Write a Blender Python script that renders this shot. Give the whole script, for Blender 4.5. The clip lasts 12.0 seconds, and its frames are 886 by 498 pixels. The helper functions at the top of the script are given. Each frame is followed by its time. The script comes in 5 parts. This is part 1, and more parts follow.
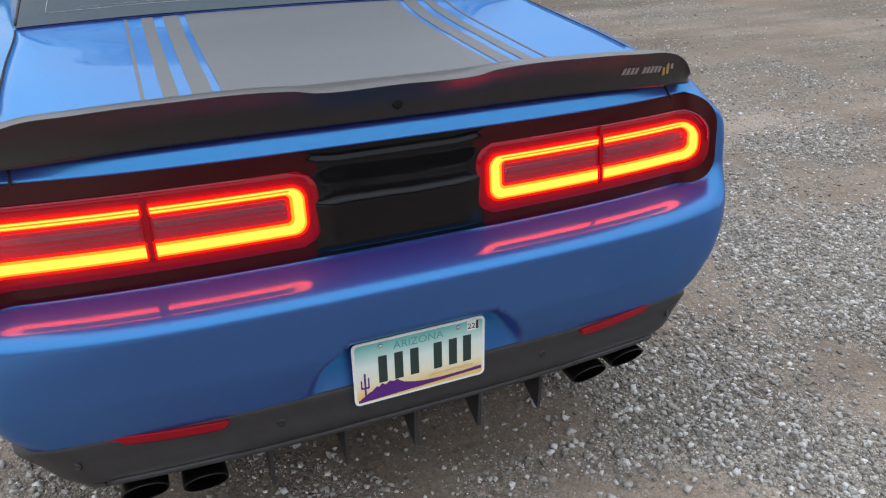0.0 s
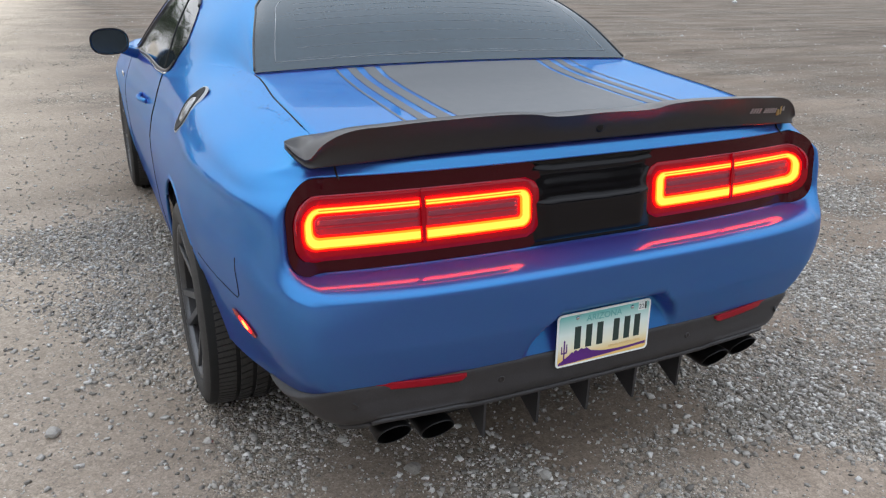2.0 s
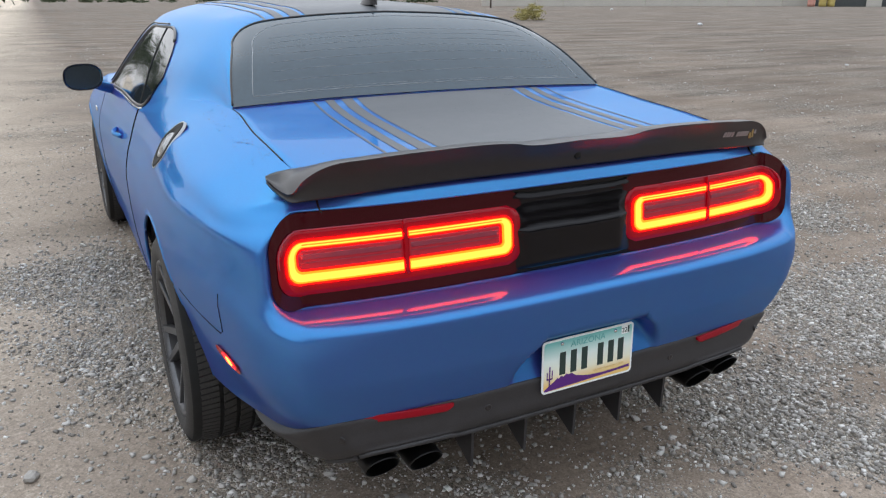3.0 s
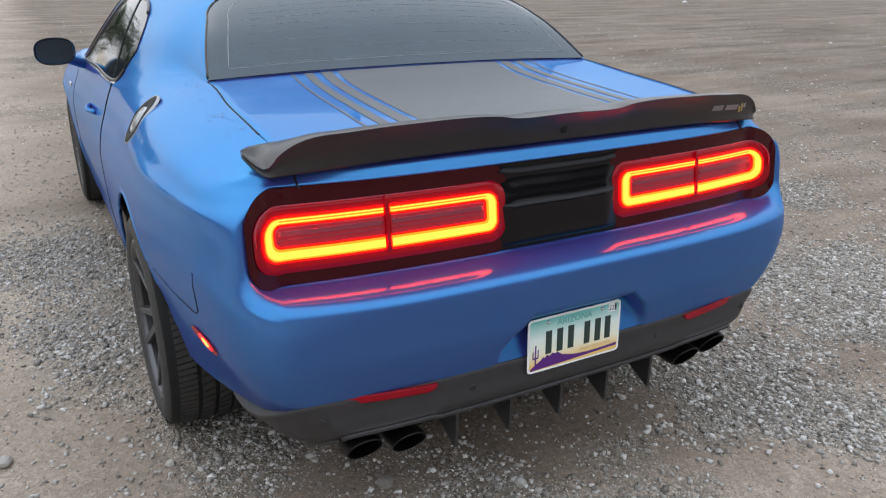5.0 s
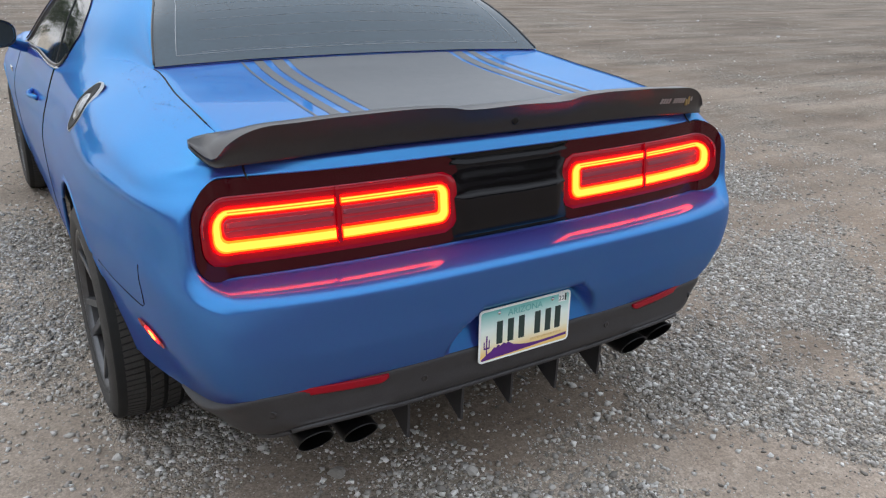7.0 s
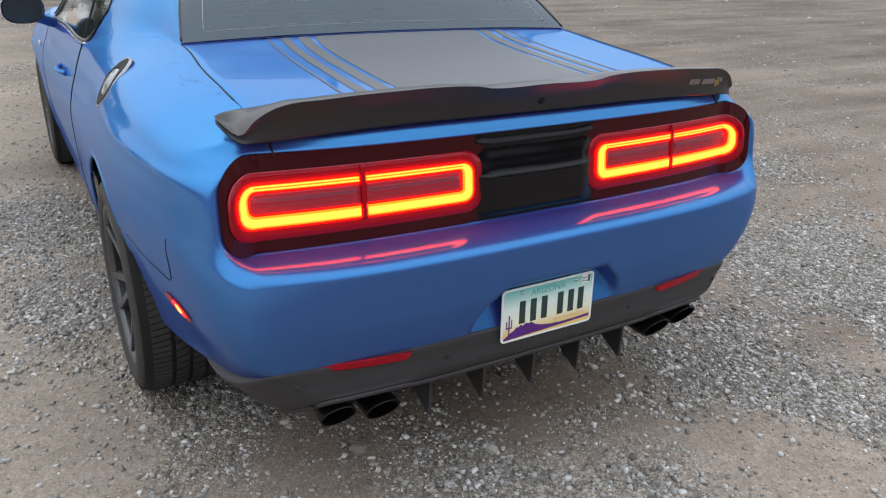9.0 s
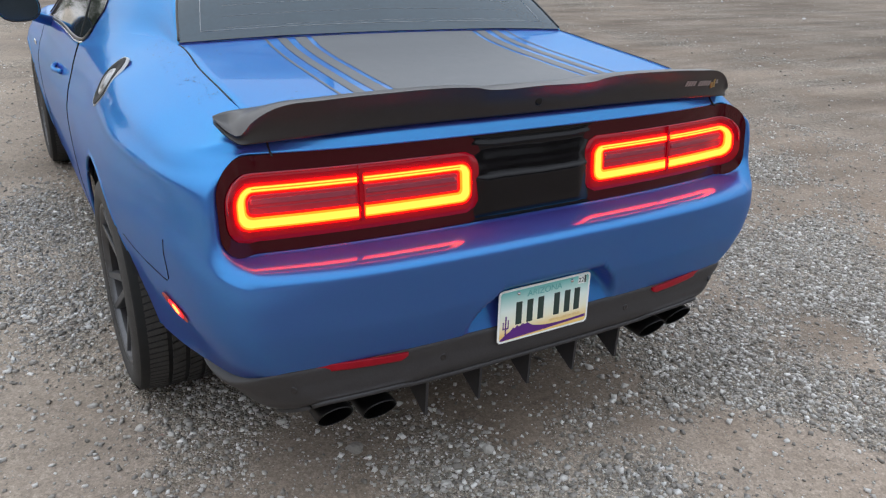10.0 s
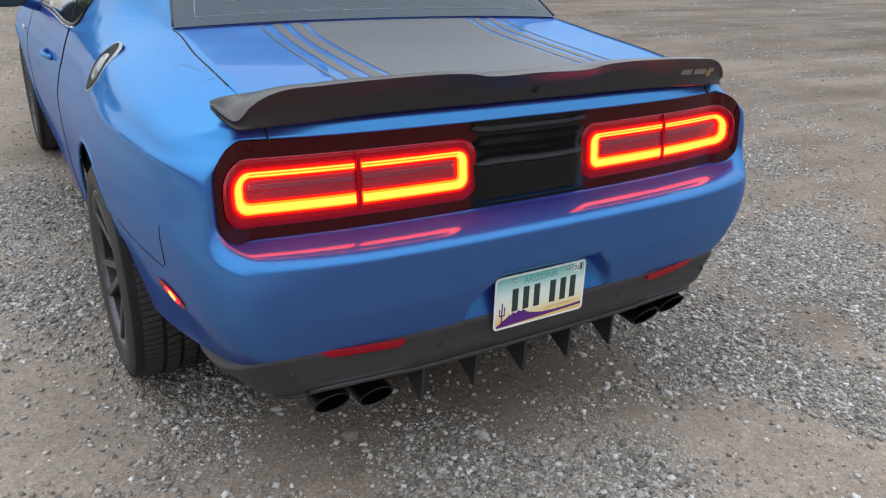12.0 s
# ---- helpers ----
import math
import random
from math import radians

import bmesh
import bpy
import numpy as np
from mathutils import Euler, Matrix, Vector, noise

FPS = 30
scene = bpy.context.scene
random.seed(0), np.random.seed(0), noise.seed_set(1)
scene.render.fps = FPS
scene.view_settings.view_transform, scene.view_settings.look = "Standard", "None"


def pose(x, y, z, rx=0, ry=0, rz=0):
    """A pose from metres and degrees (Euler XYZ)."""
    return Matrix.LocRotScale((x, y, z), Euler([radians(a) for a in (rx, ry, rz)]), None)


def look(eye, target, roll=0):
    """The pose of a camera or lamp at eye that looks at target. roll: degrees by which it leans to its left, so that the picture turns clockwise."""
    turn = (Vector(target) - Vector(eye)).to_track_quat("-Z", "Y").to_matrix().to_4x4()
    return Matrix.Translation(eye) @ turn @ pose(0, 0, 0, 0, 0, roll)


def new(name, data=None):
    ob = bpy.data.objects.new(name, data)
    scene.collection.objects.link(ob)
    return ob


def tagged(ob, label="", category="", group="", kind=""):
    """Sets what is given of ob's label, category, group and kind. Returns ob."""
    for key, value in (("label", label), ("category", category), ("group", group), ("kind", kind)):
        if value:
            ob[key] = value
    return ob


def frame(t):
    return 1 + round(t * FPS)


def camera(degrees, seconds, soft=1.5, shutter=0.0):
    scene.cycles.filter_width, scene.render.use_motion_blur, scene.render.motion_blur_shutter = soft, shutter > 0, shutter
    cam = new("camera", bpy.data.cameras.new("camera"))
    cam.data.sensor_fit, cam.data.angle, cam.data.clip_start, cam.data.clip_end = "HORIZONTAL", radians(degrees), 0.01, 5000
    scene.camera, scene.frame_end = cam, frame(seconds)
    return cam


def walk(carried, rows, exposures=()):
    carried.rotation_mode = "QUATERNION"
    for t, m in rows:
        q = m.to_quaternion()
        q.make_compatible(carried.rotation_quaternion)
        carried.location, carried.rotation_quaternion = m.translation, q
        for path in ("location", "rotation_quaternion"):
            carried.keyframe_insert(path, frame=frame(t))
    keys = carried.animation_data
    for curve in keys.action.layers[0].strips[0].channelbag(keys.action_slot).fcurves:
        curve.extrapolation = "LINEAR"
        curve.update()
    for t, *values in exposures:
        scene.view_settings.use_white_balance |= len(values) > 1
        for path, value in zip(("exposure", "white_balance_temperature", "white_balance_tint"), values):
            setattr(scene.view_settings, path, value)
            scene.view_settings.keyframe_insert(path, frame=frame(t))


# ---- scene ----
import functools

cam = camera(60.99, 12.0, 1.2)
# seconds, eye x y z, yaw, pitch, roll
PATH = [
    (0.0, -0.492, -1.265, 1.435, -23.37, -26.27, -0.35),
    (0.5, -0.684, -1.419, 1.407, -24.10, -26.82, 1.47),
    (1.0, -0.862, -1.547, 1.423, -21.69, -25.59, 0.41),
    (1.5, -1.082, -1.469, 1.419, -21.87, -23.15, 0.11),
    (2.0, -1.188, -1.465, 1.417, -25.64, -20.45, 0.93),
    (2.5, -1.212, -1.470, 1.427, -27.99, -18.87, 0.73),
    (2.8, -1.211, -1.466, 1.427, -28.00, -18.39, 0.30),
    (3.0, -1.202, -1.460, 1.432, -27.46, -18.58, -0.01),
    (5.0, -1.175, -1.419, 1.407, -28.67, -20.10, 0.15),
    (5.5, -1.173, -1.403, 1.408, -31.06, -19.85, 0.31),
    (6.0, -1.161, -1.413, 1.419, -32.64, -19.85, 0.55),
    (6.5, -1.160, -1.424, 1.424, -33.00, -20.30, 1.00),
    (7.0, -1.164, -1.426, 1.414, -32.20, -20.93, 1.39),
    (7.5, -1.176, -1.420, 1.410, -30.98, -21.73, 1.71),
    (9.5, -1.173, -1.424, 1.412, -30.60, -22.51, 1.64),
    (10.0, -1.179, -1.424, 1.416, -30.98, -22.50, 1.93),
    (10.5, -1.179, -1.422, 1.418, -31.17, -22.47, 2.20),
    (11.0, -1.186, -1.418, 1.422, -31.53, -22.72, 2.52),
    (11.5, -1.178, -1.413, 1.412, -31.68, -22.92, 2.54),
    (12.0, -1.198, -1.418, 1.407, -31.91, -23.18, 2.41),
]
walk(cam, [(t, pose(x, y, z, 90 + pitch, 0, yaw) @ pose(0, 0, 0, 0, 0, roll)) for t, x, y, z, yaw, pitch, roll in PATH])

# ---- world and light ----
world = bpy.data.worlds.new("world")
scene.world = world
world.use_nodes = True
wn = world.node_tree
bg = wn.nodes["Background"]
sky = wn.nodes.new("ShaderNodeTexSky")
sky.sky_type, sky.sun_disc = "NISHITA", False
sky.sun_elevation, sky.sun_rotation = radians(50), radians(340)
sky.dust_density = 3.0
pale = wn.nodes.new("ShaderNodeHueSaturation")
pale.inputs["Saturation"].default_value = 0.35
wn.links.new(sky.outputs[0], pale.inputs["Color"])
# a closed cloud deck, brighter overhead than at the horizon, with a little of the clear sky in it
up = wn.nodes.new("ShaderNodeSeparateXYZ")
wn.links.new(wn.nodes.new("ShaderNodeTexCoord").outputs["Generated"], up.inputs[0])
cloud = wn.nodes.new("ShaderNodeValToRGB")
cloud.color_ramp.elements[0].position, cloud.color_ramp.elements[0].color = 0.0, (0.570, 0.598, 0.660, 1)
cloud.color_ramp.elements[1].position, cloud.color_ramp.elements[1].color = 0.85, (0.800, 0.912, 1.056, 1)
wn.links.new(up.outputs["Z"], cloud.inputs["Fac"])
thick = wn.nodes.new("ShaderNodeMixRGB")
thick.blend_type, thick.inputs[0].default_value, thick.inputs[2].default_value = "MULTIPLY", 1.0, (6.0, 6.0, 6.0, 1)
wn.links.new(cloud.outputs[0], thick.inputs[1])
veil = wn.nodes.new("ShaderNodeMixRGB")
veil.inputs[0].default_value = 0.85
wn.links.new(pale.outputs[0], veil.inputs[1])
wn.links.new(thick.outputs[0], veil.inputs[2])
wn.links.new(veil.outputs[0], bg.inputs[0])
bg.inputs[1].default_value = 0.15
sun = new("sun", bpy.data.lights.new("sun", "SUN"))
sun.data.energy, sun.data.angle, sun.data.color = 0.5, radians(150), (1.0, 0.96, 0.9)
sun.matrix_world = look((-1.5, 2.5, 9.0), (0, 0, 0))
scene.view_settings.exposure = 0.78


# ---- materials ----
def shader(name):
    m = bpy.data.materials.new(name)
    m.use_nodes = True
    return m, m.node_tree, m.node_tree.nodes["Principled BSDF"]


def node(t, kind, **inputs):
    n = t.nodes.new(kind)
    for key, value in inputs.items():
        n.inputs[key.replace("_", " ")].default_value = value
    return n


def noise_of(t, scale, detail=4.0, rough=0.55, vec=None):
    n = node(t, "ShaderNodeTexNoise", Scale=scale, Detail=detail, Roughness=rough)
    if vec is None:
        vec = t.nodes.new("ShaderNodeTexCoord").outputs["Object"]
    t.links.new(vec, n.inputs["Vector"])
    return n


def ramp(t, fac, *stops):
    r = t.nodes.new("ShaderNodeValToRGB")
    els = r.color_ramp.elements
    while len(els) < len(stops):
        els.new(0.5)
    for e, (p, c) in zip(els, stops):
        e.position, e.color = p, (*c, 1) if len(c) == 3 else c
    t.links.new(fac, r.inputs["Fac"])
    return r


def bump(t, b, height, strength=0.3, distance=0.01):
    n = node(t, "ShaderNodeBump", Strength=strength, Distance=distance)
    t.links.new(height, n.inputs["Height"])
    t.links.new(n.outputs[0], b.inputs["Normal"])
    return n


def plain(name, col, rough=0.5, metal=0.0, coat=0.0, vary=0.12, scale=30.0, relief=0.0, ior=1.5):
    """A surface with slight two-scale variation of colour and gloss."""
    m, t, b = shader(name)
    n, fine = noise_of(t, scale), noise_of(t, scale * 9)
    mix = node(t, "ShaderNodeMath")
    mix.operation = "MULTIPLY_ADD"
    mix.inputs[1].default_value = 0.5
    t.links.new(n.outputs["Fac"], mix.inputs[0])
    half = node(t, "ShaderNodeMath")
    half.operation = "MULTIPLY"
    half.inputs[1].default_value = 0.5
    t.links.new(fine.outputs["Fac"], half.inputs[0])
    t.links.new(half.outputs[0], mix.inputs[2])
    lo, hi = [tuple(c * (1 + s * vary) for c in col) for s in (-1, 1)]
    r = ramp(t, mix.outputs[0], (0.3, lo), (0.7, hi))
    t.links.new(r.outputs[0], b.inputs["Base Color"])
    rr = node(t, "ShaderNodeMapRange", To_Min=max(0.0, rough - 0.06), To_Max=min(1.0, rough + 0.08))
    t.links.new(n.outputs["Fac"], rr.inputs["Value"])
    t.links.new(rr.outputs[0], b.inputs["Roughness"])
    b.inputs["Metallic"].default_value, b.inputs["Coat Weight"].default_value, b.inputs["IOR"].default_value = metal, coat, ior
    if relief:
        bump(t, b, fine.outputs["Fac"], relief, 0.002)
    return m


def glowing(name, col, strength, base=None, rough=0.2):
    m, t, b = shader(name)
    b.inputs["Base Color"].default_value = (*(base or col), 1)
    b.inputs["Roughness"].default_value = rough
    b.inputs["Emission Color"].default_value = (*col, 1)
    b.inputs["Emission Strength"].default_value = strength
    b.inputs["Specular IOR Level"].default_value = 0.25
    return m


def car_paint():
    """Blue metallic paint: flakes under a clear coat, with a film of dust and rain marks."""
    m, t, b = shader("blue_metallic_paint")
    flake = noise_of(t, 900, 2)
    broad = noise_of(t, 3, 5)
    c1 = ramp(t, flake.outputs["Fac"], (0.35, (0.008, 0.192, 0.392)), (0.65, (0.016, 0.266, 0.51)))
    spots = noise_of(t, 60, 3, 0.7)
    film = ramp(t, spots.outputs["Fac"], (0.62, (0, 0, 0)), (0.72, (0.5, 0.5, 0.5)))
    haze = ramp(t, broad.outputs["Fac"], (0.35, (0.02, 0.02, 0.02)), (0.75, (0.12, 0.12, 0.12)))
    add = node(t, "ShaderNodeMath")
    add.operation = "MULTIPLY"
    add.inputs[1].default_value = 0.2
    t.links.new(film.outputs[0], add.inputs[0])
    sum2 = node(t, "ShaderNodeMath")
    sum2.use_clamp = True
    t.links.new(add.outputs[0], sum2.inputs[0])
    t.links.new(haze.outputs[0], sum2.inputs[1])
    mix = t.nodes.new("ShaderNodeMixRGB")
    mix.inputs[2].default_value = (0.07, 0.19, 0.42, 1)
    t.links.new(sum2.outputs[0], mix.inputs[0])
    t.links.new(c1.outputs[0], mix.inputs[1])
    t.links.new(mix.outputs[0], b.inputs["Base Color"])
    b.inputs["Metallic"].default_value, b.inputs["Roughness"].default_value = 1.0, 0.34
    b.inputs["Coat Weight"].default_value, b.inputs["Coat IOR"].default_value = 0.58, 1.5
    b.inputs["Specular Tint"].default_value = (0.12, 0.80, 1.0, 1)
    rr = node(t, "ShaderNodeMapRange", To_Min=0.02, To_Max=0.05)
    t.links.new(broad.outputs["Fac"], rr.inputs["Value"])
    t.links.new(rr.outputs[0], b.inputs["Coat Roughness"])
    under = node(t, "ShaderNodeBsdfDiffuse", Color=(0.126, 0.080, 0.50, 1))
    both = t.nodes.new("ShaderNodeMixShader")
    both.inputs[0].default_value = 0.27
    t.links.new(b.outputs[0], both.inputs[1])
    t.links.new(under.outputs[0], both.inputs[2])
    t.links.new(both.outputs[0], t.nodes["Material Output"].inputs["Surface"])
    return m


def gravel_ground():
    """Packed grey-brown dirt with gravel patches and wheel-worn streaks."""
    m, t, b = shader("packed_dirt_and_gravel")
    co = t.nodes.new("ShaderNodeTexCoord").outputs["Object"]
    patch, fine, grit = noise_of(t, 0.7, 6, 0.6, co), noise_of(t, 14, 6, 0.7, co), noise_of(t, 120, 4, 0.7, co)
    stretch = node(t, "ShaderNodeMapping", Scale=(0.12, 0.75, 1.0), Rotation=(0, 0, 0.12))
    t.links.new(co, stretch.inputs["Vector"])
    streak = noise_of(t, 1.6, 5, 0.6, stretch.outputs[0])
    thick = t.nodes.new("ShaderNodeAttribute")
    thick.attribute_name = "gravel"
    dirt = ramp(t, patch.outputs["Fac"], (0.30, (0.192, 0.147, 0.115)), (0.5, (0.260, 0.211, 0.172)), (0.68, (0.318, 0.268, 0.228)))
    base = t.nodes.new("ShaderNodeMixRGB")
    base.inputs[2].default_value = (0.275, 0.250, 0.223, 1)
    t.links.new(thick.outputs["Fac"], base.inputs[0])
    t.links.new(dirt.outputs[0], base.inputs[1])
    tone = ramp(t, streak.outputs["Fac"], (0.32, (0.50, 0.48, 0.46)), (0.66, (1.30, 1.27, 1.23)))
    mul = t.nodes.new("ShaderNodeMixRGB")
    mul.blend_type, mul.inputs[0].default_value = "MULTIPLY", 0.8
    t.links.new(base.outputs[0], mul.inputs[1])
    t.links.new(tone.outputs[0], mul.inputs[2])
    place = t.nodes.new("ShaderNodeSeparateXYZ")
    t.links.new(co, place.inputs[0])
    # the dirt's colour is scaled down with y, darker further from the tail
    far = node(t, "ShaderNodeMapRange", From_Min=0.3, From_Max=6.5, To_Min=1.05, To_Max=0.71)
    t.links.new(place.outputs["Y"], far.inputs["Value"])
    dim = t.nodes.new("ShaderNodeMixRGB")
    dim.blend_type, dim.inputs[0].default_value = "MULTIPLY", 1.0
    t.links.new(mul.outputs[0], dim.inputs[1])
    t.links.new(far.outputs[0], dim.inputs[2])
    west = node(t, "ShaderNodeMapRange", From_Min=-0.5, From_Max=-3.5)
    wob = node(t, "ShaderNodeMath")
    wob.operation = "MULTIPLY_ADD"
    wob.inputs[1].default_value = 3.0
    t.links.new(patch.outputs["Fac"], wob.inputs[0])
    t.links.new(place.outputs["X"], wob.inputs[2])
    shift = node(t, "ShaderNodeMath")
    shift.inputs[1].default_value = -1.5
    t.links.new(wob.outputs[0], shift.inputs[0])
    t.links.new(shift.outputs[0], west.inputs["Value"])
    tan = t.nodes.new("ShaderNodeMixRGB")
    tan.inputs[2].default_value = (0.62, 0.53, 0.43, 1)
    half = node(t, "ShaderNodeMath")
    half.operation, half.inputs[1].default_value = "MULTIPLY", 0.90
    t.links.new(west.outputs[0], half.inputs[0])
    t.links.new(half.outputs[0], tan.inputs[0])
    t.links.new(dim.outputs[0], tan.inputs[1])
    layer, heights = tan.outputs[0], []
    for scale, amount in ((62.0, 0.55), (135.0, 0.6), (330.0, 0.4)):
        cells = node(t, "ShaderNodeTexVoronoi", Scale=scale)
        t.links.new(co, cells.inputs["Vector"])
        pebble = ramp(t, cells.outputs["Color"], (0.1, (0.45, 0.44, 0.42)), (0.5, (0.95, 0.93, 0.9)), (0.85, (1.65, 1.65, 1.65)))
        over = t.nodes.new("ShaderNodeMixRGB")
        over.blend_type = "MULTIPLY"
        share = node(t, "ShaderNodeMapRange", To_Min=amount * 0.35, To_Max=amount * 1.2)
        t.links.new(thick.outputs["Fac"], share.inputs["Value"])
        t.links.new(share.outputs[0], over.inputs[0])
        t.links.new(layer, over.inputs[1])
        t.links.new(pebble.outputs[0], over.inputs[2])
        layer = over.outputs[0]
        heights.append(cells.outputs["Distance"])
    speck = ramp(t, grit.outputs["Fac"], (0.3, (0.72, 0.72, 0.72)), (0.7, (1.3, 1.3, 1.3)))
    mul3 = t.nodes.new("ShaderNodeMixRGB")
    mul3.blend_type, mul3.inputs[0].default_value = "MULTIPLY", 0.8
    t.links.new(layer, mul3.inputs[1])
    t.links.new(speck.outputs[0], mul3.inputs[2])
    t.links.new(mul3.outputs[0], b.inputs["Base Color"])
    b.inputs["Roughness"].default_value = 0.95
    b.inputs["Specular IOR Level"].default_value = 0.2
    h = node(t, "ShaderNodeMath")
    h.operation = "SUBTRACT"
    t.links.new(fine.outputs["Fac"], h.inputs[0])
    lumps = node(t, "ShaderNodeMath")
    lumps.operation = "MULTIPLY"
    t.links.new(heights[1], lumps.inputs[0])
    t.links.new(thick.outputs["Fac"], lumps.inputs[1])
    t.links.new(lumps.outputs[0], h.inputs[1])
    bump(t, b, h.outputs[0], 0.8, 0.010)
    return m


def stone_surface(per_object=False):
    m, t, b = shader("crushed_stone")
    if per_object:
        rnd = t.nodes.new("ShaderNodeObjectInfo").outputs["Random"]
    else:
        rnd = t.nodes.new("ShaderNodeNewGeometry").outputs["Random Per Island"]
    c = ramp(t, rnd, (0.0, (0.165, 0.147, 0.128)), (0.25, (0.305, 0.278, 0.249)), (0.6, (0.445, 0.415, 0.380)), (0.88, (0.595, 0.565, 0.532)), (0.99, (0.78, 0.75, 0.72)))
    n = noise_of(t, 90, 4)
    tone = ramp(t, n.outputs["Fac"], (0.3, (0.75, 0.75, 0.75)), (0.7, (1.1, 1.1, 1.1)))
    mul = t.nodes.new("ShaderNodeMixRGB")
    mul.blend_type, mul.inputs[0].default_value = "MULTIPLY", 1.0
    t.links.new(c.outputs[0], mul.inputs[1])
    t.links.new(tone.outputs[0], mul.inputs[2])
    t.links.new(mul.outputs[0], b.inputs["Base Color"])
    b.inputs["Roughness"].default_value = 0.85
    return m


PAINT = car_paint()
GROUND = gravel_ground()
STONE, STONE_ONE = stone_surface(), stone_surface(True)
MATTE = plain("matte_black_vinyl", (0.078, 0.083, 0.092), 0.40, vary=0.2, scale=25)
SATIN = plain("satin_black_plastic", (0.018, 0.015, 0.016), 0.33, vary=0.2, scale=20)
TRIM = plain("textured_black_plastic", (0.029, 0.027, 0.029), 0.5, vary=0.25, scale=25, relief=0.15)
GLOSS = plain("gloss_black_panel", (0.005, 0.004, 0.005), 0.10, vary=0.3, scale=12, ior=1.36)
# the smoked lens emits faintly to stand for the red halo round the lamps
SMOKED_HALO = glowing("smoked_lens_with_halo", (0.9, 0.002, 0.03), 0.013, (0.012, 0.001, 0.003), 0.05)
GLASS = plain("dark_tinted_glass", (0.020, 0.042, 0.060), 0.07, vary=0.2, scale=8, ior=1.62)
SIDE_GLASS = plain("dark_side_glass", (0.012, 0.016, 0.018), 0.05, vary=0.2, scale=8, ior=1.5)
MIRROR = plain("dim_mirror_glass", (0.045, 0.055, 0.062), 0.15, 0.2, vary=0.1, scale=6)
RUBBER = plain("dusty_tyre_rubber", (0.040, 0.037, 0.035), 0.8, vary=0.35, scale=25, relief=0.3)
WHEEL = plain("dark_grey_alloy", (0.105, 0.105, 0.11), 0.34, 0.6, vary=0.2, scale=20)
DARK = plain("black_void", (0.006, 0.006, 0.006), 0.8)
CHROME = plain("bright_metal", (0.6, 0.6, 0.6), 0.2, 1.0)
STEEL = plain("sooted_exhaust_steel", (0.022, 0.021, 0.022), 0.35, 0.8, vary=0.3)
REFLECT = plain("red_reflector_plastic", (0.30, 0.004, 0.014), 0.35, ior=1.3)
LENS = glowing("red_lamp_lens", (1.0, 0.002, 0.016), 0.075, (0.15, 0.002, 0.008), 0.12)
CORE = glowing("inner_red_lens", (0.8, 0.02, 0.04), 0.10, (0.25, 0.02, 0.03), 0.25)
LED = glowing("lit_led_bar", (1.0, 0.0200, 0.0008), 13.0)
LED_CORE = glowing("led_core", (1.0, 0.0410, 0.0044), 14.0)
PALE_RED = plain("pale_red_lens_line", (0.26, 0.035, 0.055), 0.2)
LED_BLOOM = glowing("red_led_bloom", (1.0, 0.0017, 0.0006), 4.5)
LED_TOP = glowing("lit_led_strip", (1.0, 0.0260, 0.0012), 7.0)
MARK = glowing("marker_lens", (1.0, 0.01, 0.01), 0.10, (0.10, 0.004, 0.012))
MARK_LIT = glowing("lit_marker_lens", (1.0, 0.012, 0.02), 1.6)
MARK_HOT = glowing("marker_bulb", (1.0, 0.12, 0.02), 6.0)


# ---- mesh helpers ----
def lin(a, b, n):
    return [a + (b - a) * i / (n - 1) for i in range(n)]


def smooth(a, b, x):
    if a > b:
        return 1.0 - smooth(b, a, x)
    s = min(1.0, max(0.0, (x - a) / (b - a)))
    return s * s * (3 - 2 * s)


def curve_at(table, x):
    """A smooth curve through (x, value, ...) rows."""
    n = len(table)
    if x <= table[0][0]:
        return list(table[0][1:])
    if x >= table[-1][0]:
        return list(table[-1][1:])
    i = max(j for j in range(n - 1) if table[j][0] <= x)
    (x0, *a), (x1, *b) = table[i], table[i + 1]
    h = x1 - x0
    s = (x - x0) / h
    out = []
    for k in range(len(a)):
        d = (b[k] - a[k]) / h
        m0 = d if i == 0 else ((a[k] - table[i - 1][k + 1]) / (x0 - table[i - 1][0]) + d) / 2
        m1 = d if i == n - 2 else ((table[i + 2][k + 1] - b[k]) / (table[i + 2][0] - x1) + d) / 2
        out.append(a[k] * (2 * s**3 - 3 * s * s + 1) + h * m0 * (s**3 - 2 * s * s + s) + b[k] * (3 * s * s - 2 * s**3) + h * m1 * (s**3 - s * s))
    return out


def mesh_ob(name, verts, faces, material, parent=None, label="", shade=True):
    me = bpy.data.meshes.new(name)
    me.from_pydata([tuple(v) for v in verts], [], faces)
    me.polygons.foreach_set("use_smooth", [shade] * len(me.polygons))
    me.materials.append(material)
    ob = new(name, me)
    if parent:
        ob.parent = parent
    return tagged(ob, label)


def part(name, bm, material, parent, label="", shade=False):
    bmesh.ops.recalc_face_normals(bm, faces=bm.faces)
    me = bpy.data.meshes.new(name)
    bm.to_mesh(me)
    bm.free()
    me.polygons.foreach_set("use_smooth", [shade] * len(me.polygons))
    me.materials.append(material)
    ob = new(name, me)
    ob.parent = parent
    return tagged(ob, label)


def grid_faces(nu, nv, flip=False, keep=None):
    out = []
    for i in range(nu - 1):
        for j in range(nv - 1):
            if keep and not keep(i, j):
                continue
            f = (i * nv + j, i * nv + j + 1, (i + 1) * nv + j + 1, (i + 1) * nv + j)
            out.append(f[::-1] if flip else f)
    return out


